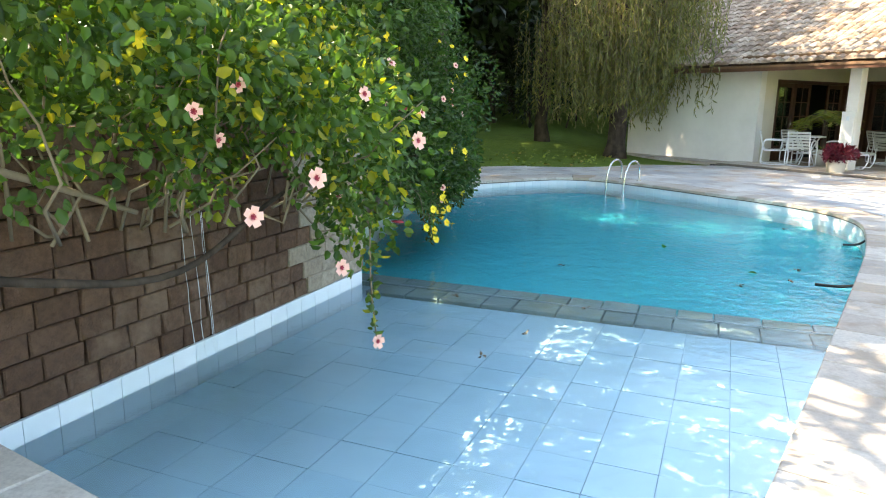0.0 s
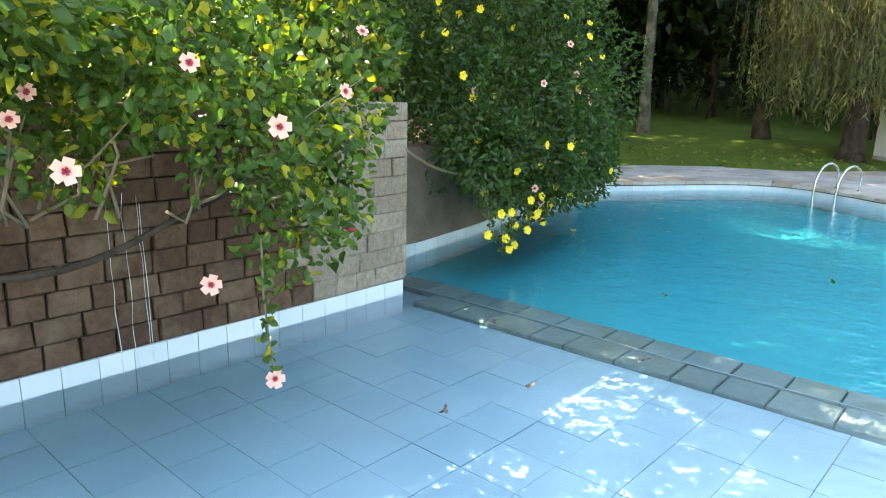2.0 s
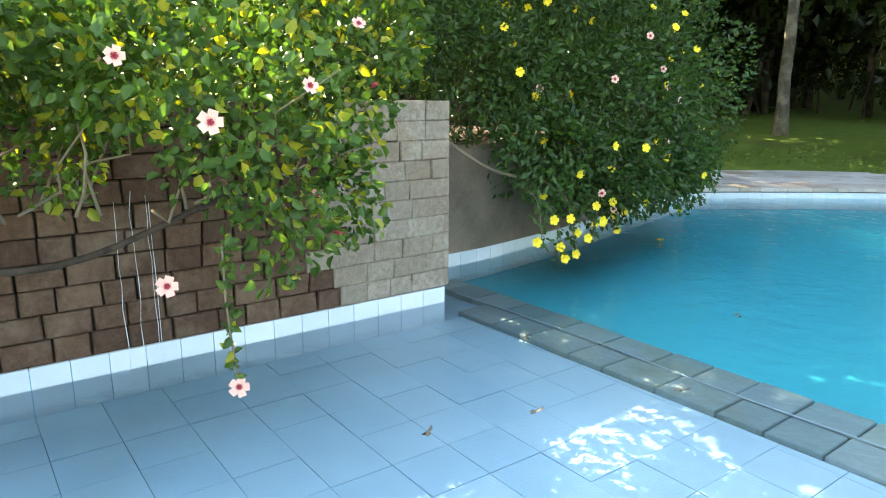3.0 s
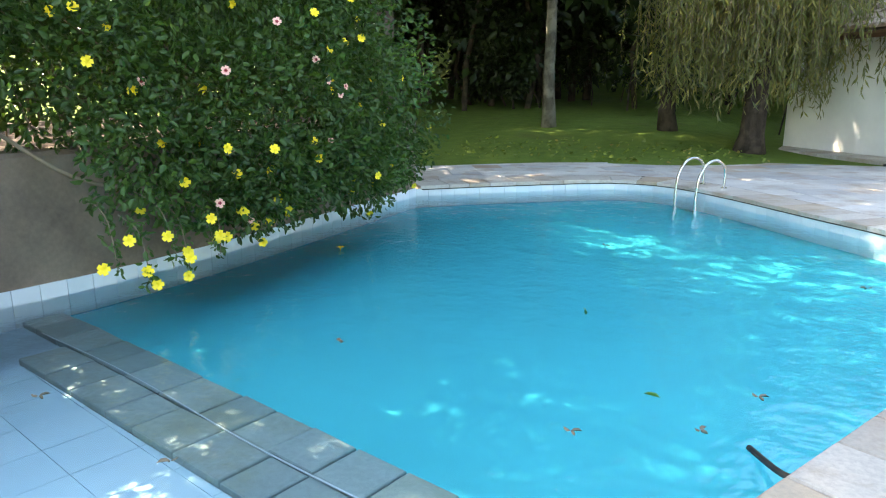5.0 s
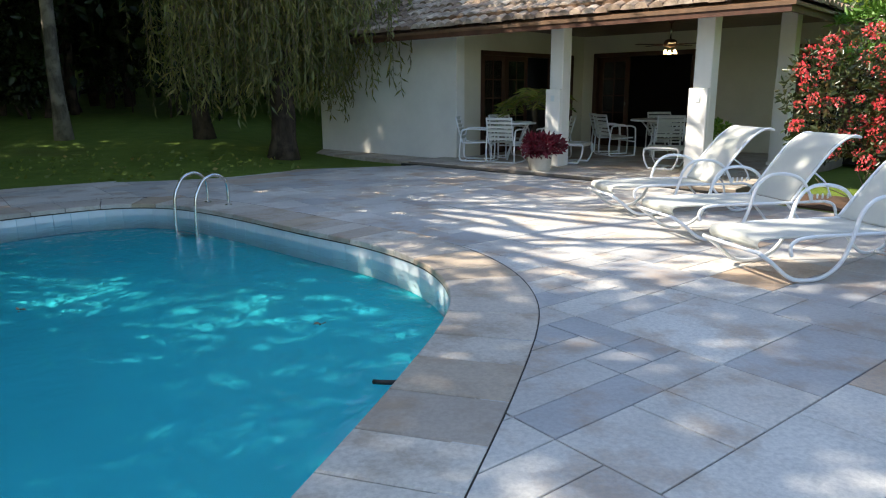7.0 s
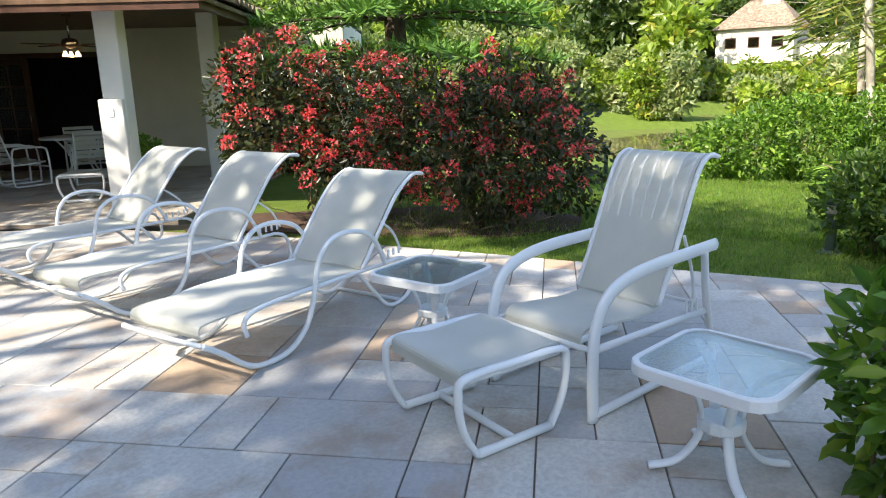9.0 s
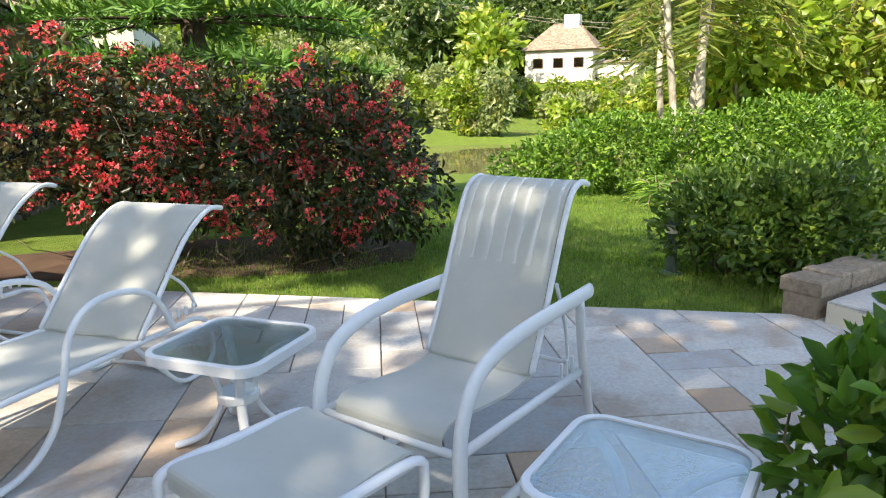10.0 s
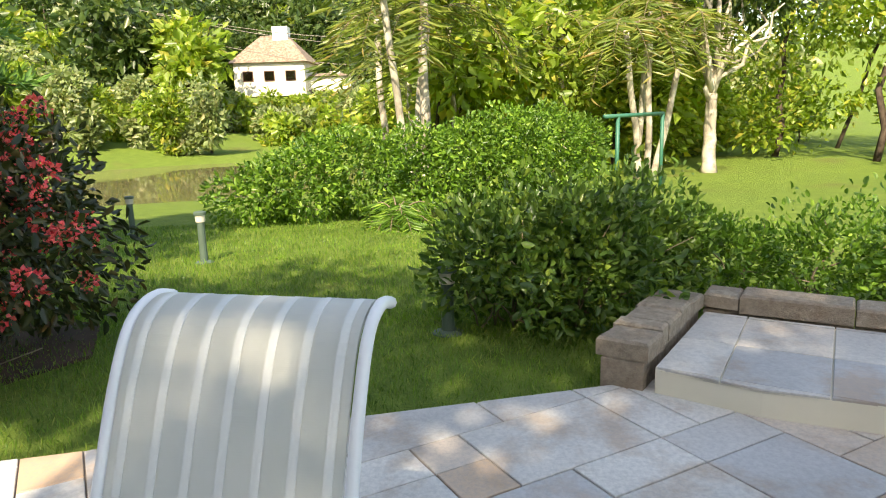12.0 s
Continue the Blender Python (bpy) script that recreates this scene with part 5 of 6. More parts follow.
# most crown lobes are added above the view, only to shade the lawn
tree("lawn_tree", (-2.0, 21.3, ground_z(-2.0, 21.3)), 9, 0.17, [(-2.93, 16.71, 6.8, 2.6, 2.4, 1.6), (-4.46, 13.42, 7, 1.8, 1.8, 1.2), (-4.46, 15.82, 7, 2, 2, 1.4), (-6.78, 14.05, 7.8, 2.4, 2.4, 1.4), (-9.35, 13.15, 7.6, 2.4, 2.4, 1.4), (-9.72, 16.64, 7.4, 2.6, 2.6, 1.5), (-6.09, 18.93, 7.2, 2.8, 2.8, 1.4), (-12.32, 15.24, 7.4, 2.6, 2.6, 1.4), (-12.72, 19.24, 7.4, 2.8, 2.8, 1.5), (-8.72, 19.84, 7.4, 2.4, 2.4, 1.4), (-3.66, 19.42, 7, 2.2, 2.2, 1.3), (-6.63, 16.71, 6.8, 2.2, 2.2, 1.2)], 36000, 0.25, M_TREE, "tall straight tree with mottled grey bark", M_BARK_MOTTLED, limbs=10, fork=0.62)
tree("lawn_tree", (1.2, 21.0, ground_z(1.2, 21.0)), 9, 0.2, [(1.57, 19.71, 6.8, 2.2, 2.2, 1.5), (2.2, 16.2, 6.6, 1.9, 1.9, 1.3), (-1.06, 15.02, 7, 2, 2, 1.4)], 6000, 0.2, M_TREE, "tall dark tree on the lawn bank", limbs=10, fork=0.5)


# unseen tree: crown lobes set along the sun's way to shade deck and loungers
tree("shade_tree", (-3.6, 14.6, ground_z(-3.6, 14.6)), 12, 0.26, [(-2.59, 8.22, 9.2, 2.3, 2.3, 1.4), (-0.76, 6.51, 9, 2, 2, 1.2), (-4.92, 9.05, 10, 2.2, 2.2, 1.5), (-2.35, 5.56, 10.2, 1.8, 1.8, 1.2), (0.3, 5.49, 8.6, 1.4, 1.4, 0.9), (0.42, 6.47, 10.4, 2, 2, 1.2), (-1.84, 7.09, 10.8, 2, 2, 1.1), (2.08, 9.85, 10, 1.6, 1.6, 1.1), (0.62, 10.87, 10.4, 1.2, 1.2, 0.9), (-0.56, 10.31, 9, 0.8, 0.8, 0.6), (-0.68, 11.86, 9.1, 0.8, 0.8, 0.6), (-0.96, 13.21, 9, 0.9, 0.9, 0.6), (1.28, 8.93, 9.4, 1.1, 1.1, 0.7), (-6.0, 12.6, 9.0, 1.6, 1.6, 1.0), (-7.2, 13.8, 9.0, 1.5, 1.5, 1.0), (-0.15, 8.4, 9.2, 0.85, 0.85, 0.6)], 17000, 0.27, M_TREE, "unseen tall tree added to shade the deck and lawn edge", limbs=14, fork=0.55)

# woods north of the lawn, their shade put into the leaf colour
def woods(name, spots, mat, label, size, per, bark_mat=M_BARK, height=(7, 12), trunk=0.16, low=0.25):
    t = thing(name, Matrix(), label, "woods", kind="stuff")
    paths, P, Oo = [], [], []
    for x, y in spots:
        h = RNG.uniform(*height)
        z0 = ground_z(x, y) - 0.1
        lean = RNG.normal(0, 0.5, 2)
        paths.append(limb((x, y, z0), (x + lean[0], y + lean[1], z0 + h * 0.8), trunk * RNG.uniform(0.6, 1.3), trunk * 0.4, 0.1, 6))
        bl = []
        for k in range(6):
            zc = z0 + h * RNG.uniform(low, 1.0)
            rr = h * RNG.uniform(0.16, 0.28)
            a = RNG.uniform(0, 6.28)
            bl.append((x + lean[0] + 0.7 * rr * math.cos(a), y + lean[1] + 0.7 * rr * math.sin(a), zc, rr, rr, rr * 0.75))
        p, o = blob_points(bl, per, 0.5, 0.7, 0.5)
        p[:, 2] = np.maximum(p[:, 2], z0 + 0.2)
        P.append(p)
        Oo.append(o)
    part("trunks", tubes(name + "_trunks", paths, bark_mat, 6), None, t)
    tagged(part("leaves", leaves_mesh(name + "_leaves", np.concatenate(P), np.concatenate(Oo), size, mat, 0.55, 0.3, False, 0.8), None, t), kind="stuff")


spots = [(RNG.uniform(-30, 12), RNG.uniform(27, 50)) for _ in range(95)]
spots = [(x, y) for x, y in spots if not (x > 2 and y < 30)]
woods("far_woods", spots, M_TREE_SHADED, "dense woods on the bank behind the lawn, leaves darkened for shade", 0.36, 1500, height=(7, 13), low=0.2)
woods("far_undergrowth", [(x, 25.5 + RNG.uniform(0, 7)) for x in np.linspace(-26, 7, 44)], M_TREE_SHADED, "undergrowth at the edge of the woods, leaves darkened for shade", 0.24, 1100, height=(2.8, 5.2), trunk=0.04, low=0.25)
# tall crowns above the view, added to keep sun and sky off the lawn
woods("bank_trees", [(RNG.uniform(-17, 1), RNG.uniform(25, 32)) for _ in range(26)], M_TREE_SHADED, "tall trees added over the lawn bank for shade, leaves darkened", 0.55, 3600, height=(10, 15), low=0.36, trunk=0.13)
woods("side_woods", [(RNG.uniform(-22, -8), RNG.uniform(-2, 26)) for _ in range(26)], M_TREE_SHADED, "trees beside the garden, leaves darkened for shade", 0.34, 1000, height=(7, 12), low=0.3)
# pond bank and hillside
hs = []
while len(hs) < 170:
    x, y = RNG.uniform(42, 128), RNG.uniform(-14, 85)
    if math.hypot(x - 33, y - 18) > 12.5 and not (66 < x < 90 and 10 < y < 32) and not (44 < x <= 68 and abs(y - 6.4 - (x - 7.7) * 0.215) < 5.5):
        hs.append((x, y))
woods("hill_trees", hs[:66], M_TREE_LITE, "sunlit green trees on the far hillside", 0.75, 900, height=(5, 10), low=0.05)
woods("hill_trees_grey", hs[66:112], M_TREE_GREY, "grey-green trees on the far hillside", 0.75, 900, height=(4, 9), low=0.05)
woods("hill_trees_dark", hs[112:], M_TREE, "dark green trees on the far hillside", 0.75, 900, height=(7, 11), low=0.1)
scrub = [(RNG.uniform(42, 72), RNG.uniform(-6, 46)) for _ in range(150)]
scrub = [(x, y) for x, y in scrub if math.hypot(x - 33, y - 18) > 11.5] + [(RNG.uniform(36, 46), RNG.uniform(-14, 7)) for _ in range(14)]
woods("hill_scrub", scrub[::2], M_TREE_LITE, "bright low scrub on the slope across the pond", 0.42, 520, height=(1.6, 3.2), low=0.1, trunk=0.04)
woods("hill_scrub_grey", scrub[1::2], M_TREE_GREY, "grey-green low scrub on the slope across the pond", 0.42, 520, height=(1.6, 3.2), low=0.1, trunk=0.04)
woods("house_scrub", [(67.5 + RNG.uniform(-1, 1), y) for y in np.linspace(13, 29, 12)], M_TREE_LITE, "bright bushes below the hillside house", 0.45, 650, height=(1.8, 3.4), low=0.1, trunk=0.05)
woods("ridge_trees", [(RNG.uniform(92, 118), RNG.uniform(4, 60)) for _ in range(44)], M_TREE, "dark trees along the hill ridge", 0.9, 800, height=(9, 13), low=0.1)
bank = [(43.5 + RNG.uniform(-1, 2), y) for y in np.linspace(4, 36, 18) if not 11 < y < 18] + [(x, 29.5 + RNG.uniform(0, 3)) for x in np.linspace(22, 42, 10)]
woods("pond_bank_bushes", bank[::2], M_TREE_GREY, "leafy bushes on the far bank of the pond", 0.35, 1300, height=(3.0, 5.5), low=0.15, trunk=0.08)
woods("pond_bank_bushes_light", bank[1::2], M_TREE_LITE, "bright leafy bushes on the far bank of the pond", 0.35, 1300, height=(2.5, 4.5), low=0.15, trunk=0.08)
woods("garden_thicket", [(x + RNG.uniform(-1, 1), y) for x, y in zip(np.linspace(26.5, 36, 12), np.linspace(7.2, -3, 12))] + [(33, 1), (36, 4), (38, -2)], M_TREE_LITE, "bright leafy thicket behind the hedge", 0.4, 1200, height=(4, 8), low=0.1, trunk=0.09)
woods("right_trees", [(34, -6), (31, -8), (37, -10), (27, -10), (40, -4), (30, -14), (36, -16), (25, -14)], M_TREE_LITE, "leafy green trees at the side of the lawn", 0.3, 2400, height=(6, 10), low=0.15, trunk=0.14)
tree("forked_tree", gp(29.0, -1.6), 8, 0.22, [(29.5, -2.2, 5.6, 2.0, 2.0, 1.4), (28.4, -0.4, 6.0, 1.6, 1.6, 1.2), (30.2, -3.4, 4.6, 1.8, 1.8, 1.3)], 3200, 0.28, M_TREE, "forked pale-barked tree on the lawn", M_BARK_PALE, limbs=14, fork=0.3)

# grass blades by the deck, and leaf litter on the shaded lawn
def scatter(name, boxes, count, size, mat, ratio, up, label, category, keep_fn, lift=0.0):
    P = []
    areas = np.array([(b[1] - b[0]) * (b[3] - b[2]) for b in boxes])
    pick = RNG.choice(len(boxes), count, p=areas / areas.sum())
    for k in pick:
        b = boxes[k]
        x, y = RNG.uniform(b[0], b[1]), RNG.uniform(b[2], b[3])
        if keep_fn(x, y):
            P.append((x, y, ground_z(x, y) + lift))
    P = np.array(P)
    tagged(new(name, leaves_mesh(name, P, np.tile(np.array(up, float), (len(P), 1)), size, mat, ratio, 0.0, False, 0.35 if up[2] > 0.5 else 0.6)), label, category, kind="stuff")


def on_lawn(x, y):
    return (x - 11.14) * 0.973 + (y - 5.72) * 0.2285 > 0.02 and not (x < 12.2 and y < 5.6)


scatter("grass", [(10.0, 13.0, 5.3, 11.0)], 30000, 0.045, M_GRASS, 0.12, (0, 0, 1.0), "short green lawn grass along the deck edge", "grass", on_lawn)
scatter("grass", [(12.5, 19.0, 5.3, 12.0)], 30000, 0.06, M_GRASS, 0.14, (0, 0, 1.0), "short green lawn grass on the open lawn", "grass", on_lawn)
scatter("leaf_litter", [(-3.0, 3.5, 15.8, 19.0)], 260, 0.09, M_PALM, 0.6, (1, 0, 0.1), "fallen yellow and brown leaves on the lawn", "leaf litter", lambda x, y: y > 15.9 + (x - 1.4) * 0.55, 0.03)

# ---- far houses ----
def far_house(m, w, d, h, label, rooftop):
    t = thing("hill_house", m, label, "house")
    part("wall", boxed(0, 0, h / 2, w, d, h), M_CREAM, t)
    bm = bmesh.new()
    v = [bm.verts.new(p) for p in ((-w * 0.56, -d * 0.56, h), (w * 0.56, -d * 0.56, h), (w * 0.56, d * 0.56, h), (-w * 0.56, d * 0.56, h), (-w * 0.2, 0, h + rooftop), (w * 0.2, 0, h + rooftop))]
    for f in ((0, 1, 5, 4), (1, 2, 5), (2, 3, 4, 5), (3, 0, 4), (3, 2, 1, 0)):
        bm.faces.new([v[i] for i in f])
    roof = part("roof", bm, M_ROOF, t, "brown tiled roof")
    part("chimney", boxed(w * 0.1, 0, h + rooftop * 0.9, w * 0.22, d * 0.2, rooftop * 0.8), M_WALL, roof)
    for k in range(3):
        f = part("window", boxed(-w * 0.3 + w * 0.3 * k, -d / 2 - 0.02, h * 0.6, 0.95, 0.1, 0.9), M_WOOD, t)
        part("pane", boxed(-w * 0.3 + w * 0.3 * k, -d / 2 - 0.08, h * 0.6, 0.8, 0.03, 0.75), M_PANE, f)
    return t


def hz(x, y, face=-90, dz=0.0):
    return pose(x, y, ground_z(x, y) + dz, 0, 0, face)


far_house(hz(75, 22.5, -90, 1.8), 6.5, 6, 3.0, "white hillside house with a brown roof", 2.6)
far_house(hz(76, 17.5, -90, -0.3), 4.5, 5, 4.2, "white block house on the hillside", 0.4)
far_house(hz(92, 46, -80, 1.0), 9, 7, 3.2, "pale house high among the hillside trees", 2.0)


# ---- furniture ----
def side_path(pts, y, n=5):
    return [(p[0], y, p[1]) for p in spline(pts, n)]


def sling(name, profile, w, mat, parent, label="", thick=0.012, n=5):
    """A strip of cloth stretched across the frame along a side profile."""
    prof = spline(profile, n)
    V, F = [], []
    for x, z in prof:
        V += [(x, -w / 2, z), (x, w / 2, z), (x, -w / 2, z - thick), (x, w / 2, z - thick)]
    for i in range(len(prof) - 1):
        a, b = i * 4, i * 4 + 4
        F += [(a, a + 1, b + 1, b), (a + 2, b + 2, b + 3, a + 3), (a, b, b + 2, a + 2), (a + 1, a + 3, b + 3, b + 1)]
    e = len(V) - 4
    F += [(0, 2, 3, 1), (e, e + 1, e + 3, e + 2)]
    return part(name, mesh_from(name, V, F, mat, False), None, parent, label)


def sun_lounger(m, drop=0.0):
    t = thing("sun_lounger", m, "white sling sun lounger with raised back", "sun lounger", "poolside loungers")
    w = 0.62
    seat = [(0.02, 0.27), (0.0, 0.31), (0.05, 0.345), (0.3, 0.345), (0.8, 0.35), (1.27, 0.33)]
    back = [(1.25, 0.35), (1.42, 0.57), (1.62, 0.81), (1.77, 0.925), (1.87, 0.96), (1.95, 0.945)]
    back = [(x, z - drop * (z - 0.35) / 0.6) for x, z in back]
    sling("seat_sling", seat, w - 0.05, M_SLING, t, "white woven seat cloth")
    sling("back_sling", back, w - 0.05, M_SLING, t, "white woven back cloth with rolled top")
    leg = [(-0.02, 0.25), (0.1, 0.17), (0.24, 0.06), (0.36, 0.02), (0.55, 0.03), (0.7, 0.13), (0.78, 0.3), (0.84, 0.5), (0.96, 0.6), (1.15, 0.61), (1.32, 0.55), (1.42, 0.42), (1.46, 0.33)]
    for s in (-1, 1):
        y = s * w / 2
        part("leg_arm", tube("leg_arm", side_path(leg, y * 1.06), 0.016, M_WHITE, 8), None, t)
        part("seat_rail", tube("seat_rail", side_path([(0.28, 0.2), (0.27, 0.29), (0.4, 0.335), (0.8, 0.335), (1.3, 0.33), (1.62, 0.33)], y), 0.014, M_WHITE, 8), None, t)
        part("back_rail", tube("back_rail", side_path([(p[0], p[1] - 0.008) for p in back], y), 0.013, M_WHITE, 8), None, t)
        part("back_leg", tube("back_leg", side_path([(1.2, 0.33), (1.36, 0.16), (1.5, 0.03), (1.66, 0.02), (1.78, 0.1), (1.74, 0.28), (1.62, 0.33)], y * 0.98), 0.014, M_WHITE, 8), None, t)
        part("ratchet", tube("ratchet", side_path([(1.5, 0.62), (1.66, 0.5), (1.74, 0.36)], y * 0.8), 0.009, M_WHITE, 6), None, t)
        for k in range(4):
            part("ratchet_tooth", boxed(1.5 + 0.06 * k, y * 0.9, 0.375, 0.018, 0.012, 0.05, 0.003), M_WHITE, t)
    part("front_bar", tube("front_bar", [(-0.02, -w / 2 * 1.06, 0.25), (-0.03, 0, 0.25), (-0.02, w / 2 * 1.06, 0.25)], 0.014, M_WHITE, 8), None, t)
    part("rear_bar", tube("rear_bar", [(1.66, -w / 2, 0.02), (1.66, w / 2, 0.02)], 0.013, M_WHITE, 8), None, t)
    part("top_bar", tube("top_bar", [(1.95, -w / 2, back[-1][1] - 0.008), (1.95, w / 2, back[-1][1] - 0.008)], 0.013, M_WHITE, 8), None, t)
    return t


sun_lounger(pose(7.2, 8.78, 0.003, 0, 0, 5), 0.065)
L2 = sun_lounger(pose(7.28, 10.22, 0.003, 0, 0, 4))
copy_thing(L2, pose(7.27, 11.62, 0.003, 0, 0, 2))


def rounded(w, d, r, n=5):
    out = []
    for cx, cy, a0 in ((w / 2 - r, d / 2 - r, 0), (-w / 2 + r, d / 2 - r, 90), (-w / 2 + r, -d / 2 + r, 180), (w / 2 - r, -d / 2 + r, 270)):
        for k in range(n + 1):
            a = radians(a0 + 90 * k / n)
            out.append((cx + r * math.cos(a), cy + r * math.sin(a)))
    return out


def side_table(m, w):
    t = thing("side_table", m, "small white side table with rippled glass top", "side table", "poolside tables")
    o, i = rounded(w, w, 0.1), rounded(w - 0.05, w - 0.05, 0.08)
    n = len(o)
    bm = bmesh.new()
    rings = [[bm.verts.new((x, y, z)) for x, y in ring] for ring, z in ((o, 0.405), (o, 0.445), (rounded(w - 0.01, w - 0.01, 0.095), 0.45), (i, 0.45), (i, 0.405))]
    rings.append(rings[0])
    for a, b in zip(rings, rings[1:]):
        for k in range(n):
            bm.faces.new((a[k], a[(k + 1) % n], b[(k + 1) % n], b[k]))
    part("rim", bm, M_WHITE, t, "white enamel rim")
    part("glass_top", prism(rounded(w - 0.052, w - 0.052, 0.078), 0.436, 0.444), M_TGLASS, t, "rippled bluish glass")
    h = w / 2 - 0.05
    for k in range(4):
        sx, sy = ((1, 1), (-1, 1), (-1, -1), (1, -1))[k]
        pts = [(sx * h, sy * h, 0.4), (sx * h * 0.8, sy * h * 0.8, 0.4), (sx * h * 0.42, sy * h * 0.42, 0.36), (sx * 0.055, sy * 0.055, 0.24), (sx * 0.06, sy * 0.06, 0.14), (sx * h * 0.5, sy * h * 0.5, 0.04), (sx * h * 0.85, sy * h * 0.85, 0.015)]
        part("leg", tube("leg", spline(pts, 5), 0.022, M_WHITE, 8, 0.55), None, t)
    part("collar", lathe([(0.08, 0.17), (0.09, 0.18), (0.09, 0.21), (0.08, 0.22)], 14), M_WHITE, t)
    return t


side_table(pose(8.41, 7.96, 0.003, 0, 0, 3), 0.56)
side_table(pose(7.98, 6.2, 0.003, 0, 0, -9), 0.55)


def recliner(m):
    """Local +x is the way the sitter looks."""
    t = thing("recliner_chair", m, "white sling recliner with broad curved arms", "garden chair")
    w = 0.5
    back = [(0.36, 0.4), (0.27, 0.58), (0.18, 0.78), (0.1, 0.96), (0.03, 1.07), (-0.05, 1.105), (-0.12, 1.09)]
    seat = [(0.32, 0.385), (0.5, 0.375), (0.75, 0.4), (0.88, 0.41), (0.93, 0.38), (0.93, 0.34)]
    sling("back_sling", back, w - 0.03, M_SLING, t, "white woven back cloth")
    sling("seat_sling", seat, w - 0.03, M_SLING, t, "white woven seat cloth")
    for k in range(7):
        y = -0.207 + 0.069 * k
        o = sling("stripe", [(p[0] + 0.0012, p[1] + 0.0012) for p in back[2:]], 0.018, M_STRIPE, t, "", 0.003)
        o.location.y = y
    for s in (-1, 1):
        y = s * (w / 2 + 0.06)
        part("arm_leg", tube("arm_leg", side_path([(0.93, 0.0), (0.94, 0.25), (0.93, 0.42), (0.86, 0.55), (0.72, 0.615), (0.5, 0.64), (0.25, 0.645), (-0.04, 0.65)], y), 0.033, M_WHITE, 10, 0.6), None, t)
        part("rear_leg", tube("rear_leg", side_path([(0.06, 0.63), (0.02, 0.4), (-0.04, 0.2), (-0.1, 0.0)], y), 0.022, M_WHITE, 8, 0.7), None, t)
        part("side_rail", tube("side_rail", [(0.92, y * 0.96, 0.33), (0.0, y * 0.96, 0.3)], 0.018, M_WHITE, 8), None, t)
        part("foot_rail", tube("foot_rail", [(0.93, y, 0.03), (-0.08, y, 0.03)], 0.02, M_WHITE, 8), None, t)
        part("back_rail", tube("back_rail", side_path([(p[0] - 0.004, p[1] - 0.006) for p in back], s * w / 2), 0.013, M_WHITE, 8), None, t)
        for k in range(3):
            part("ratchet_tooth", boxed(0.05 + 0.05 * k, y * 0.9, 0.345, 0.014, 0.012, 0.07, 0.003), M_WHITE, t)
        part("prop", tube("prop", side_path([(0.18, 0.72), (0.08, 0.5), (0.06, 0.34)], y * 0.85), 0.009, M_WHITE, 6), None, t)
    part("prop_bar", tube("prop_bar", [(0.06, -w / 2, 0.35), (0.06, w / 2, 0.35)], 0.01, M_WHITE, 8), None, t)
    part("front_bar", tube("front_bar", [(0.93, -w / 2 - 0.06, 0.33), (0.93, w / 2 + 0.06, 0.33)], 0.015, M_WHITE, 8), None, t)
    return t


recliner(pose(9.02, 6.87, 0.003, 0, 0, 168))


def footstool(m, name="footstool", label="white sling footstool with curved legs"):
    t = thing(name, m, label, "footstool")
    sling("seat_sling", [(-0.27, 0.33), (-0.26, 0.385), (-0.15, 0.385), (0.05, 0.37), (0.17, 0.385), (0.26, 0.385), (0.27, 0.33)], 0.5, M_SLING, t, "white woven cloth")
    for s in (-1, 1):
        y = s * 0.275
        part("leg_loop", tube("leg_loop", side_path([(-0.2, 0.02), (-0.27, 0.15), (-0.29, 0.3), (-0.25, 0.365), (0.0, 0.37), (0.25, 0.365), (0.29, 0.3), (0.27, 0.15), (0.2, 0.02)], y), 0.021, M_WHITE, 8, 0.75), None, t)
        part("foot_rail", tube("foot_rail", [(-0.2, y, 0.022), (0.2, y, 0.022)], 0.02, M_WHITE, 8), None, t)
        part("rail", tube("rail", [(-0.26, y * 0.93, 0.34), (0.26, y * 0.93, 0.34)], 0.012, M_WHITE, 8), None, t)
    part("cross_bar", tube("cross_bar", [(0, -0.275, 0.022), (0, 0.275, 0.022)], 0.018, M_WHITE, 8), None, t)
    return t


FS = footstool(pose(7.76, 7.2, 0.003, 0, 0, 163))


def strap_chair(m):
    """White tubular porch chair with straps; looks along local +x."""
    t = thing("patio_chair", m, "white tubular porch chair with vinyl straps", "chair", "porch chairs")
    w = 0.56
    for s in (-1, 1):
        y = s * w / 2
        loop = [(-0.22, 0.02), (0.26, 0.02), (0.33, 0.08), (0.33, 0.5), (0.28, 0.6), (0.1, 0.62), (-0.15, 0.62), (-0.24, 0.55), (-0.28, 0.1), (-0.22, 0.02)]
        part("side_loop", tube("side_loop", side_path(loop, y), 0.016, M_WHITE, 7), None, t)
        part("back_post", tube("back_post", side_path([(0.3, 0.38), (-0.15, 0.36), (-0.24, 0.42), (-0.36, 0.85)], y * 0.88), 0.014, M_WHITE, 7), None, t)
    for k in range(6):
        part("seat_strap", boxed(-0.12 + 0.075 * k, 0, 0.385, 0.055, w * 0.9, 0.006, 0.002), M_SLING, t)
    for k in range(6):
        f = k / 5
        part("back_strap", boxed(-0.245 - 0.11 * f, 0, 0.46 + 0.37 * f, 0.008, w * 0.9, 0.052, 0.002), M_SLING, t)
    part("front_bar", tube("front_bar", [(0.32, -w / 2, 0.3), (0.32, w / 2, 0.3)], 0.013, M_WHITE, 7), None, t)
    part("foot_bar", tube("foot_bar", [(-0.2, -w / 2, 0.02), (-0.2, w / 2, 0.02)], 0.013, M_WHITE, 7), None, t)
    return t


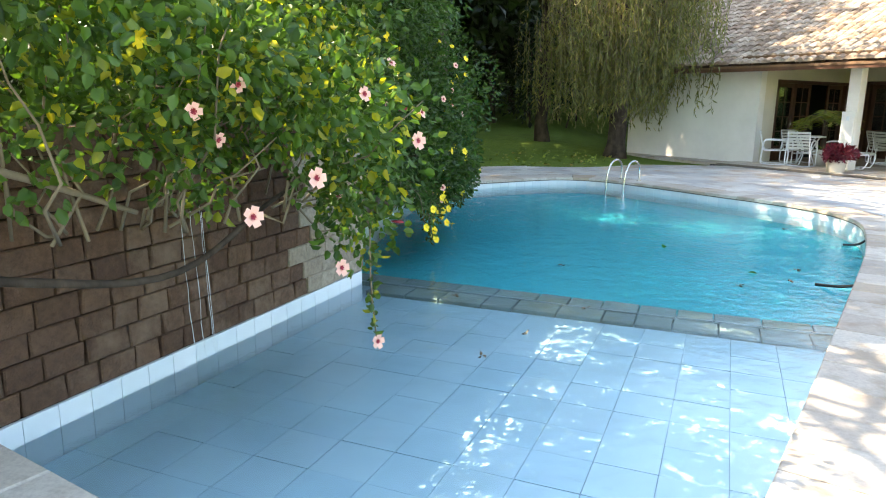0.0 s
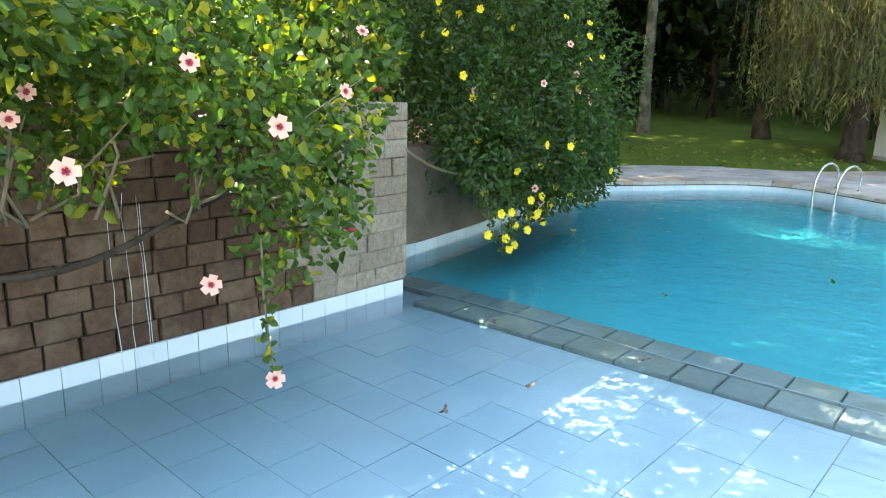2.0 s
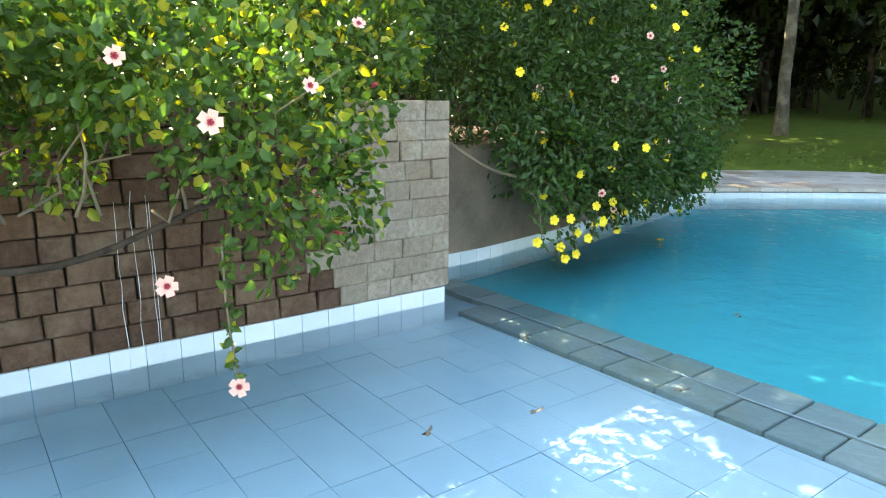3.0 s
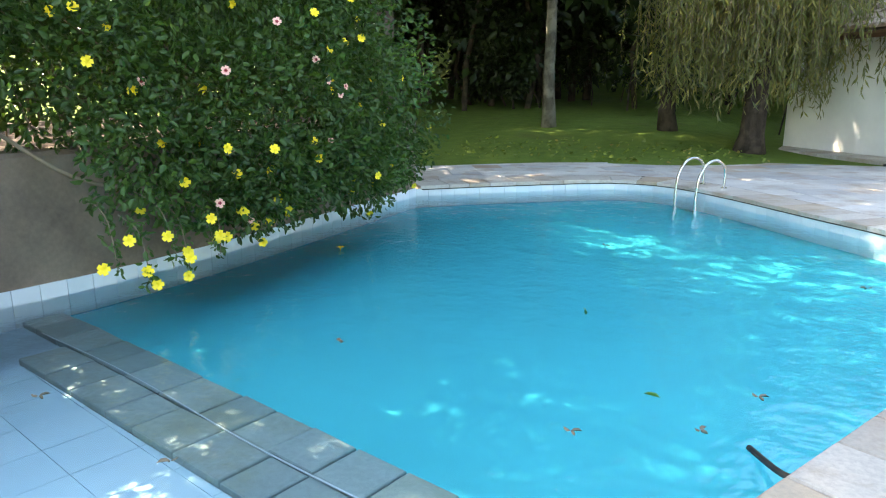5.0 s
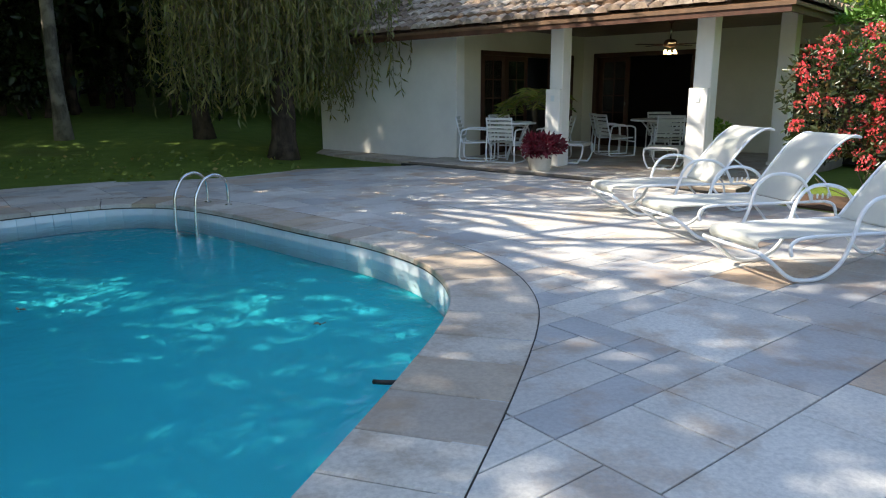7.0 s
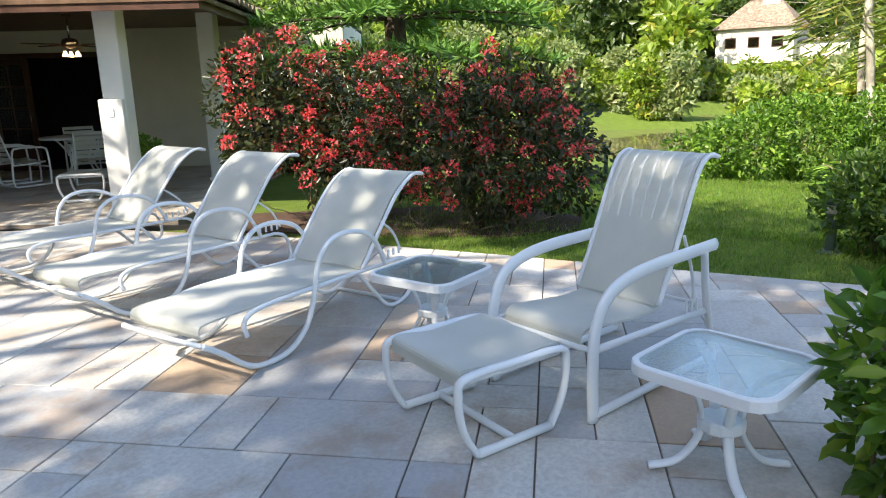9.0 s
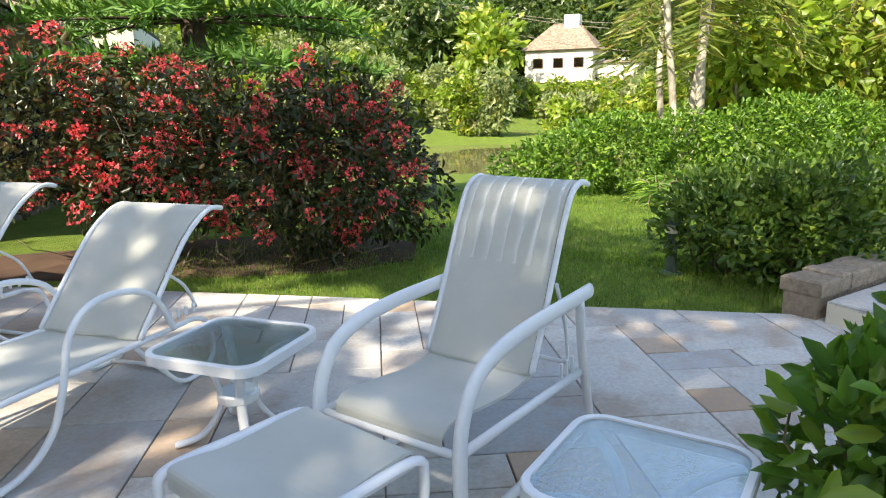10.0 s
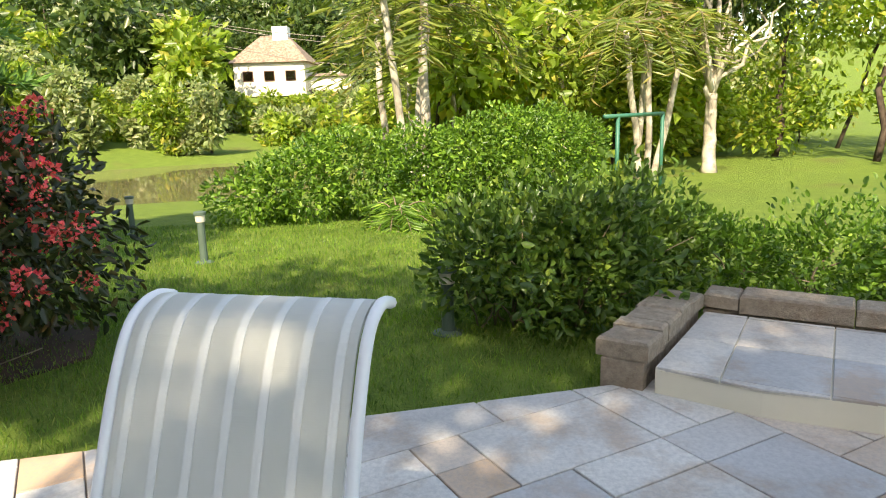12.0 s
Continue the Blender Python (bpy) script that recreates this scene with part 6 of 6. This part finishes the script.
Z = TERRACE + 0.004
C1 = strap_chair(pose(6.95, 17.35, Z, 0, 0, -20))
for x, y, r in ((7.42, 16.85, 55), (7.75, 17.95, -70), (8.5, 17.2, 150), (9.95, 17.75, 10), (10.05, 18.3, -5), (10.75, 16.95, 70), (11.3, 18.3, -100)):
    copy_thing(C1, pose(x, y, Z, 0, 0, r))
FS2 = copy_thing(FS, pose(8.65, 16.55, Z, 0, 0, -40))
copy_thing(FS, pose(9.85, 15.25, Z, 0, 0, -40))


def round_table(m, r, label):
    t = thing("patio_table", m, label, "table")
    part("top", lathe([(r - 0.03, 0.7), (r, 0.705), (r, 0.735), (r - 0.01, 0.74)], 28), M_WHITE, t)
    for k in range(4):
        a = k * math.pi / 2 + 0.6
        c, s = math.cos(a), math.sin(a)
        part("leg", tube("leg", spline([(c * r * 0.75, s * r * 0.75, 0.7), (c * r * 0.45, s * r * 0.45, 0.5), (c * r * 0.3, s * r * 0.3, 0.3), (c * r * 0.6, s * r * 0.6, 0.015)], 5), 0.017, M_WHITE, 7), None, t)
    part("ring", tube("ring", [(0.3 * r * math.cos(a), 0.3 * r * math.sin(a), 0.3) for a in np.linspace(0, 2 * math.pi, 20)], 0.012, M_WHITE, 6), None, t)
    return t


round_table(pose(7.75, 17.35, Z), 0.42, "small round white porch table")
round_table(pose(10.95, 17.7, Z), 0.62, "round white dining table on the porch")


def potted(name, m, profile, label, plant, ribs=0):
    t = thing(name, m, label, "potted plant")
    bm = lathe(profile, 18)
    if ribs:
        for v in bm.verts:
            a = math.atan2(v.co.y, v.co.x)
            f = 1 + 0.06 * math.cos(9 * a)
            v.co.x *= f
            v.co.y *= f
    part("pot", bm, M_POT, t, "pale fluted planter" if ribs else "pale clay pot", True)
    part("soil", lathe([(profile[-1][0] * 0.9, profile[-1][1] - 0.03), (profile[-1][0] * 0.88, profile[-1][1] - 0.02)], 14), M_SOIL, t)
    bl, n, size, mat = plant
    pts, out = blob_points(bl, n, 0.3, 0.6, 3.0)
    part("leaves", leaves_mesh(name + "_leaves", pts, out, size, mat, 0.4, 0.0, True, 0.6), None, t)
    return t


potted("red_planter", pose(7.7, 15.5, 0.003), [(0.15, 0), (0.17, 0.05), (0.2, 0.28), (0.22, 0.33), (0.2, 0.33)], "dark red leafy plant in a pale planter", ([(0, 0, 0.48, 0.33, 0.33, 0.17)], 800, 0.1, M_REDLEAF), 1)
potted("green_planter", pose(10.22, 14.35, Z), [(0.16, 0), (0.2, 0.2), (0.24, 0.38), (0.26, 0.42), (0.24, 0.42)], "leafy green plant in a pale pot", ([(0, 0, 0.62, 0.26, 0.26, 0.22)], 700, 0.08, M_HEDGE))
pt = potted("potted_palm", pose(8.05, 17.15, Z), [(0.16, 0), (0.2, 0.25), (0.22, 0.4), (0.2, 0.4)], "feathery palm in a pot on the porch", ([(0, 0, 0.42, 0.12, 0.12, 0.05)], 60, 0.06, M_HEDGE))
part("stem", tube("palm_stem", [(0, 0, 0.38), (0.02, 0, 0.8), (0, 0.02, 1.15)], [0.07, 0.06, 0.05], M_BARK, 8), None, pt)
R, Wy, ribs = [], [], []
for k in range(18):
    rib, ro, wa, le = frond((0, 0, 1.1), k * 2.399, RNG.uniform(0.6, 0.85), RNG.uniform(0.3, 0.95), 0.75, 20, None, 0.22)
    R, Wy = R + ro, Wy + wa
    ribs.append((rib, np.linspace(0.009, 0.003, 9)))
part("fronds", leaves_mesh("potted_fronds", np.array(R), np.array(Wy), 0.24, M_PALM, 0.13, 0.15, False, 0.15), None, pt)
part("ribs", tubes("potted_ribs", ribs, M_STEM, 4), None, pt)

# pool ladder
lad = thing("pool_ladder", pose(2.45, 12.87, 0.0, 0, 0, 46), "polished steel pool ladder with two hoops", "pool ladder")
for s in (-1, 1):
    y = 0.21 * s
    part("handrail", tube("handrail", [(p[0], y, p[1]) for p in spline([(0.38, 0.0), (0.38, 0.24), (0.33, 0.35), (0.2, 0.41), (0.05, 0.37), (-0.04, 0.26), (-0.1, 0.1), (-0.12, -0.3), (-0.12, -0.9)], 6)], 0.02, M_CHROME, 10), None, lad)
    part("foot_plate", lathe([(0.045, 0.0), (0.045, 0.012), (0.024, 0.02)], 14), M_CHROME, lad).location = (0.38, y, 0.006)
for z in (-0.3, -0.55, -0.8):
    part("rung", boxed(-0.12, 0, z, 0.08, 0.4, 0.025, 0.006), M_CHROME, lad)


# stone planter wall and raised platform
def block_row(t, p0, p1, width, z1, n, mat):
    p0, p1 = np.array(p0, float), np.array(p1, float)
    d = (p1 - p0) / np.linalg.norm(p1 - p0)
    nn = np.array([-d[1], d[0]])
    L = np.linalg.norm(p1 - p0)
    cuts = np.concatenate([[0], np.sort(RNG.uniform(0.08, 0.92, n - 1)), [1]])
    cuts = 0.5 * cuts + 0.5 * np.linspace(0, 1, n + 1)
    for k in range(n):
        a, b = p0 + d * (L * cuts[k] + 0.004), p0 + d * (L * cuts[k + 1] - 0.004)
        j = RNG.uniform(-0.012, 0.012, 4)
        q = [tuple(a + nn * j[0]), tuple(b + nn * j[1]), tuple(b + nn * (width + j[2])), tuple(a + nn * (width + j[3]))]
        part("cap_stone", prism(q, z1 - 0.11 + j[0], z1 + j[1], 0.014), mat, t)
        q = [tuple(a + nn * 0.02), tuple(b + nn * 0.02), tuple(b + nn * (width - 0.02)), tuple(a + nn * (width - 0.02))]
        part("stone", prism(q, -0.08, z1 - 0.115, 0.01), mat, t)


planter = thing("wall_planter", Matrix(), "low wall of rough grey-brown stone blocks round a platform", "stone wall", kind="structure")
block_row(planter, (11.05, 5.48), (11.98, 4.86), 0.27, 0.27, 5, M_BRICK_PALE)
block_row(planter, (11.98, 4.86), (11.1, 3.35), 0.25, 0.27, 6, M_BRICK_PALE)
plat = thing("floor_platform", Matrix(), "raised stone-paved platform with a pale riser", "platform", kind="structure")
PP = [(11.04, 5.44), (10.74, 5.03), (10.53, 4.55), (10.1, 3.5), (11.1, 3.35), (11.95, 4.85)]
part("riser", prism(PP[::-1], -0.05, 0.13), M_CREAM, plat, "cream sandstone riser")
pe = [edge_in(PP[i - 1], PP[i]) for i in range(len(PP))]
for i in range(-4, 5):
    for j in range(-4, 5):
        o = np.array([11.1, 4.5]) + np.array([0.87, -0.5]) * 0.52 * i + np.array([0.5, 0.87]) * 0.47 * j
        q = [tuple(o + np.array([0.87, -0.5]) * a + np.array([0.5, 0.87]) * b) for a, b in ((0.004, 0.004), (0.516, 0.004), (0.516, 0.466), (0.004, 0.466))]
        q = clip_poly(q, pe)
        if len(q) > 2:
            part("slab", prism(q, 0.12, 0.142 + 0.002 * RNG.random(), 0.003), M_SLAB, plat)


# lawn fittings
def bollard(x, y, h=0.62):
    t = thing("bollard_lamp", pose(*gp(x, y)), "green-grey garden bollard lamp on the lawn", "garden lamp", "lawn lamps")
    part("base", lathe([(0.11, 0.0), (0.11, 0.03), (0.05, 0.05)], 12), M_LAMP_GREEN, t)
    part("post", lathe([(0.045, 0.03), (0.042, h - 0.12)], 12), M_LAMP_GREEN, t)
    part("lens", lathe([(0.055, h - 0.12), (0.058, h - 0.04)], 12), M_POT, t, "pale lens")
    part("cap", lathe([(0.07, h - 0.04), (0.07, h - 0.01), (0.05, h)], 12), M_LAMP_GREEN, t)


bollard(15.4, 9.3)
bollard(18.2, 11.4)
bollard(12.25, 6.5, 0.5)
goal = thing("goal_frame", pose(*gp(23.65, 2.02)), "green painted football goal frame on the lawn", "goal")
gd = np.array([0.72, -0.69])
for s in (-1, 1):
    part("post", tube("post", [(gd[0] * s * 1.04, gd[1] * s * 1.04, -0.05), (gd[0] * s * 1.04, gd[1] * s * 1.04, 1.78)], 0.045, M_GREEN_PAINT, 10), None, goal)
part("crossbar", tube("crossbar", [(-gd[0] * 1.6, -gd[1] * 1.6, 1.78), (gd[0] * 1.08, gd[1] * 1.08, 1.78)], 0.045, M_GREEN_PAINT, 10), None, goal)

# hose ends and leaves on the water
for pts in ([(3.42, 5.14, -0.05), (3.36, 5.28, -0.1), (3.26, 5.53, -0.15)], [(4.6, 7.46, -0.06), (4.53, 7.5, -0.12), (4.4, 7.57, -0.14)]):
    h = part("pool_hose", tube("pool_hose", spline(pts, 5), 0.014, M_BLACK, 8), None, None)
    tagged(h, "short black hose end hanging into the water", "hose")
LEAF = leaves_mesh("fallen_leaf", np.zeros((1, 3)), np.array([[1.0, 0, 0]]), 0.09, M_BROAD, 0.5, 0.0, True, 0.0)
LEAF_D = leaves_mesh("fallen_leaf_dark", np.zeros((3, 3)), np.array([[1.0, 0, 0], [-0.5, 0.8, 0], [-0.4, -0.8, 0]]), 0.045, M_STEM, 0.5, 0.0, True, 0.2)
for k, (x, y) in enumerate(((2.75, 5.9), (2.5, 5.35), (3.05, 5.6), (2.2, 7.1), (0.9, 5.9), (4.1, 8.6), (1.0, 4.4), (0.5, 3.7), (0.2, 3.2), (1.9, 9.3), (3.3, 6.1), (-0.1, 4.6))):
    f = part("floating_leaf", LEAF if k in (0, 3) else LEAF_D, None, None)
    f.matrix_world = pose(x, y, WATER_Z + 0.006, 90 if k == 0 else 0, 0, 40 * k)
    tagged(f, "fallen leaf floating on the pool water", "leaf", "leaves on the water")
fl = part("floating_flower", FL_YELLOW, None, None)
fl.matrix_world = pose(-0.45, 8.05, WATER_Z + 0.02)
tagged(fl, "yellow flower floating on the pool water", "flower")

# waterfall trickle down the stone wall
tr_t = thing("water_trickle", Matrix(), "thin streaks of water running down the stone wall", "water trickle")
for k in range(4):
    s = -2.1 + RNG.normal(0, 0.07)
    z0 = 0.85 + RNG.uniform(-0.1, 0.1)
    pth = []
    for q in np.linspace(0, 1, 9):
        p = wall_at(s + RNG.normal(0, 0.006), 0.05 + 0.06 * q)
        pth.append((p[0], p[1], z0 - (z0 + 0.12) * q))
    part("streak", tube("streak", pth, np.full(9, 0.0008) + 0.0014 * RNG.random(9), M_TILE_RIM, 5), None, tr_t)

# Norfolk-like pine behind the red hedge
PB = (13.3, 12.5, -0.05)
pine = foliage_thing("norfolk_pine", PB, "dark trunked pine with feathery drooping branches", "tree")
part("trunk", tube("pine_trunk", [(0, 0, -0.05), (0.05, 0, 1.5), (0.0, 0.05, 3.0), (0, 0, 5.5), (0, 0, 8.0)], [0.2, 0.17, 0.15, 0.1, 0.04], M_BARK, 10), None, pine)
paths, lp, lo = [], [], []
for lev in range(9):
    z = 1.95 + 0.55 * lev
    for k in range(6):
        a = k * 1.047 + lev * 0.5
        L = 2.5 * (1 - lev / 13) * RNG.uniform(0.85, 1.1)
        br = [np.array([math.cos(a) * L * t, math.sin(a) * L * t, z + 0.12 * t - 0.25 * t * t]) for t in np.linspace(0, 1, 8)]
        paths.append((br, np.linspace(0.03, 0.008, 8)))
        for t in np.linspace(0.15, 1, 34):
            p = np.array([math.cos(a) * L * t, math.sin(a) * L * t, z + 0.12 * t - 0.25 * t * t])
            for sg in (-1, 1):
                d = np.array([-math.sin(a) * sg + math.cos(a) * 0.7, math.cos(a) * sg + math.sin(a) * 0.7, 0.25])
                tw = 0.34 * (1 - 0.5 * t)
                for q in np.linspace(0, 1, 6):
                    lp.append(p + d * tw * q)
                    lo.append(d * 0.6 + RNG.normal(0, 0.5, 3))
for pth, rd in paths:
    part("branch", tube("pine_branch", pth, rd, M_BARK, 5), None, pine)
part("needles", leaves_mesh("pine_needles", np.array(lp), np.array(lo), 0.2, M_PINE, 0.2, -0.2, False, 0.3), None, pine)

# power lines across the hillside
for k, z in enumerate((9.2, 8.7, 7.0)):
    pth = [np.array([60, 30 - 2 * k, z]) * (1 - t) + np.array([66, 2, z - 2]) * t - np.array([0, 0, 1.2 * math.sin(math.pi * t)]) for t in np.linspace(0, 1, 12)]
    tagged(part("power_line", tube("power_line", pth, 0.025, M_JOINT_PALE, 4), None, None), "thin sagging power line across the hillside", "cable", "power lines")
pole = thing("utility_pole", pose(60, 27, ground_z(60, 27)), "grey concrete utility pole on the hillside", "utility pole")
part("post", tube("post", [(0, 0, -0.3), (0, 0, 6.5)], [0.16, 0.11], M_JOINT_PALE, 8), None, pole)
part("crossarm", boxed(0, 0, 6.1, 0.1, 1.6, 0.1), M_WOOD, pole)
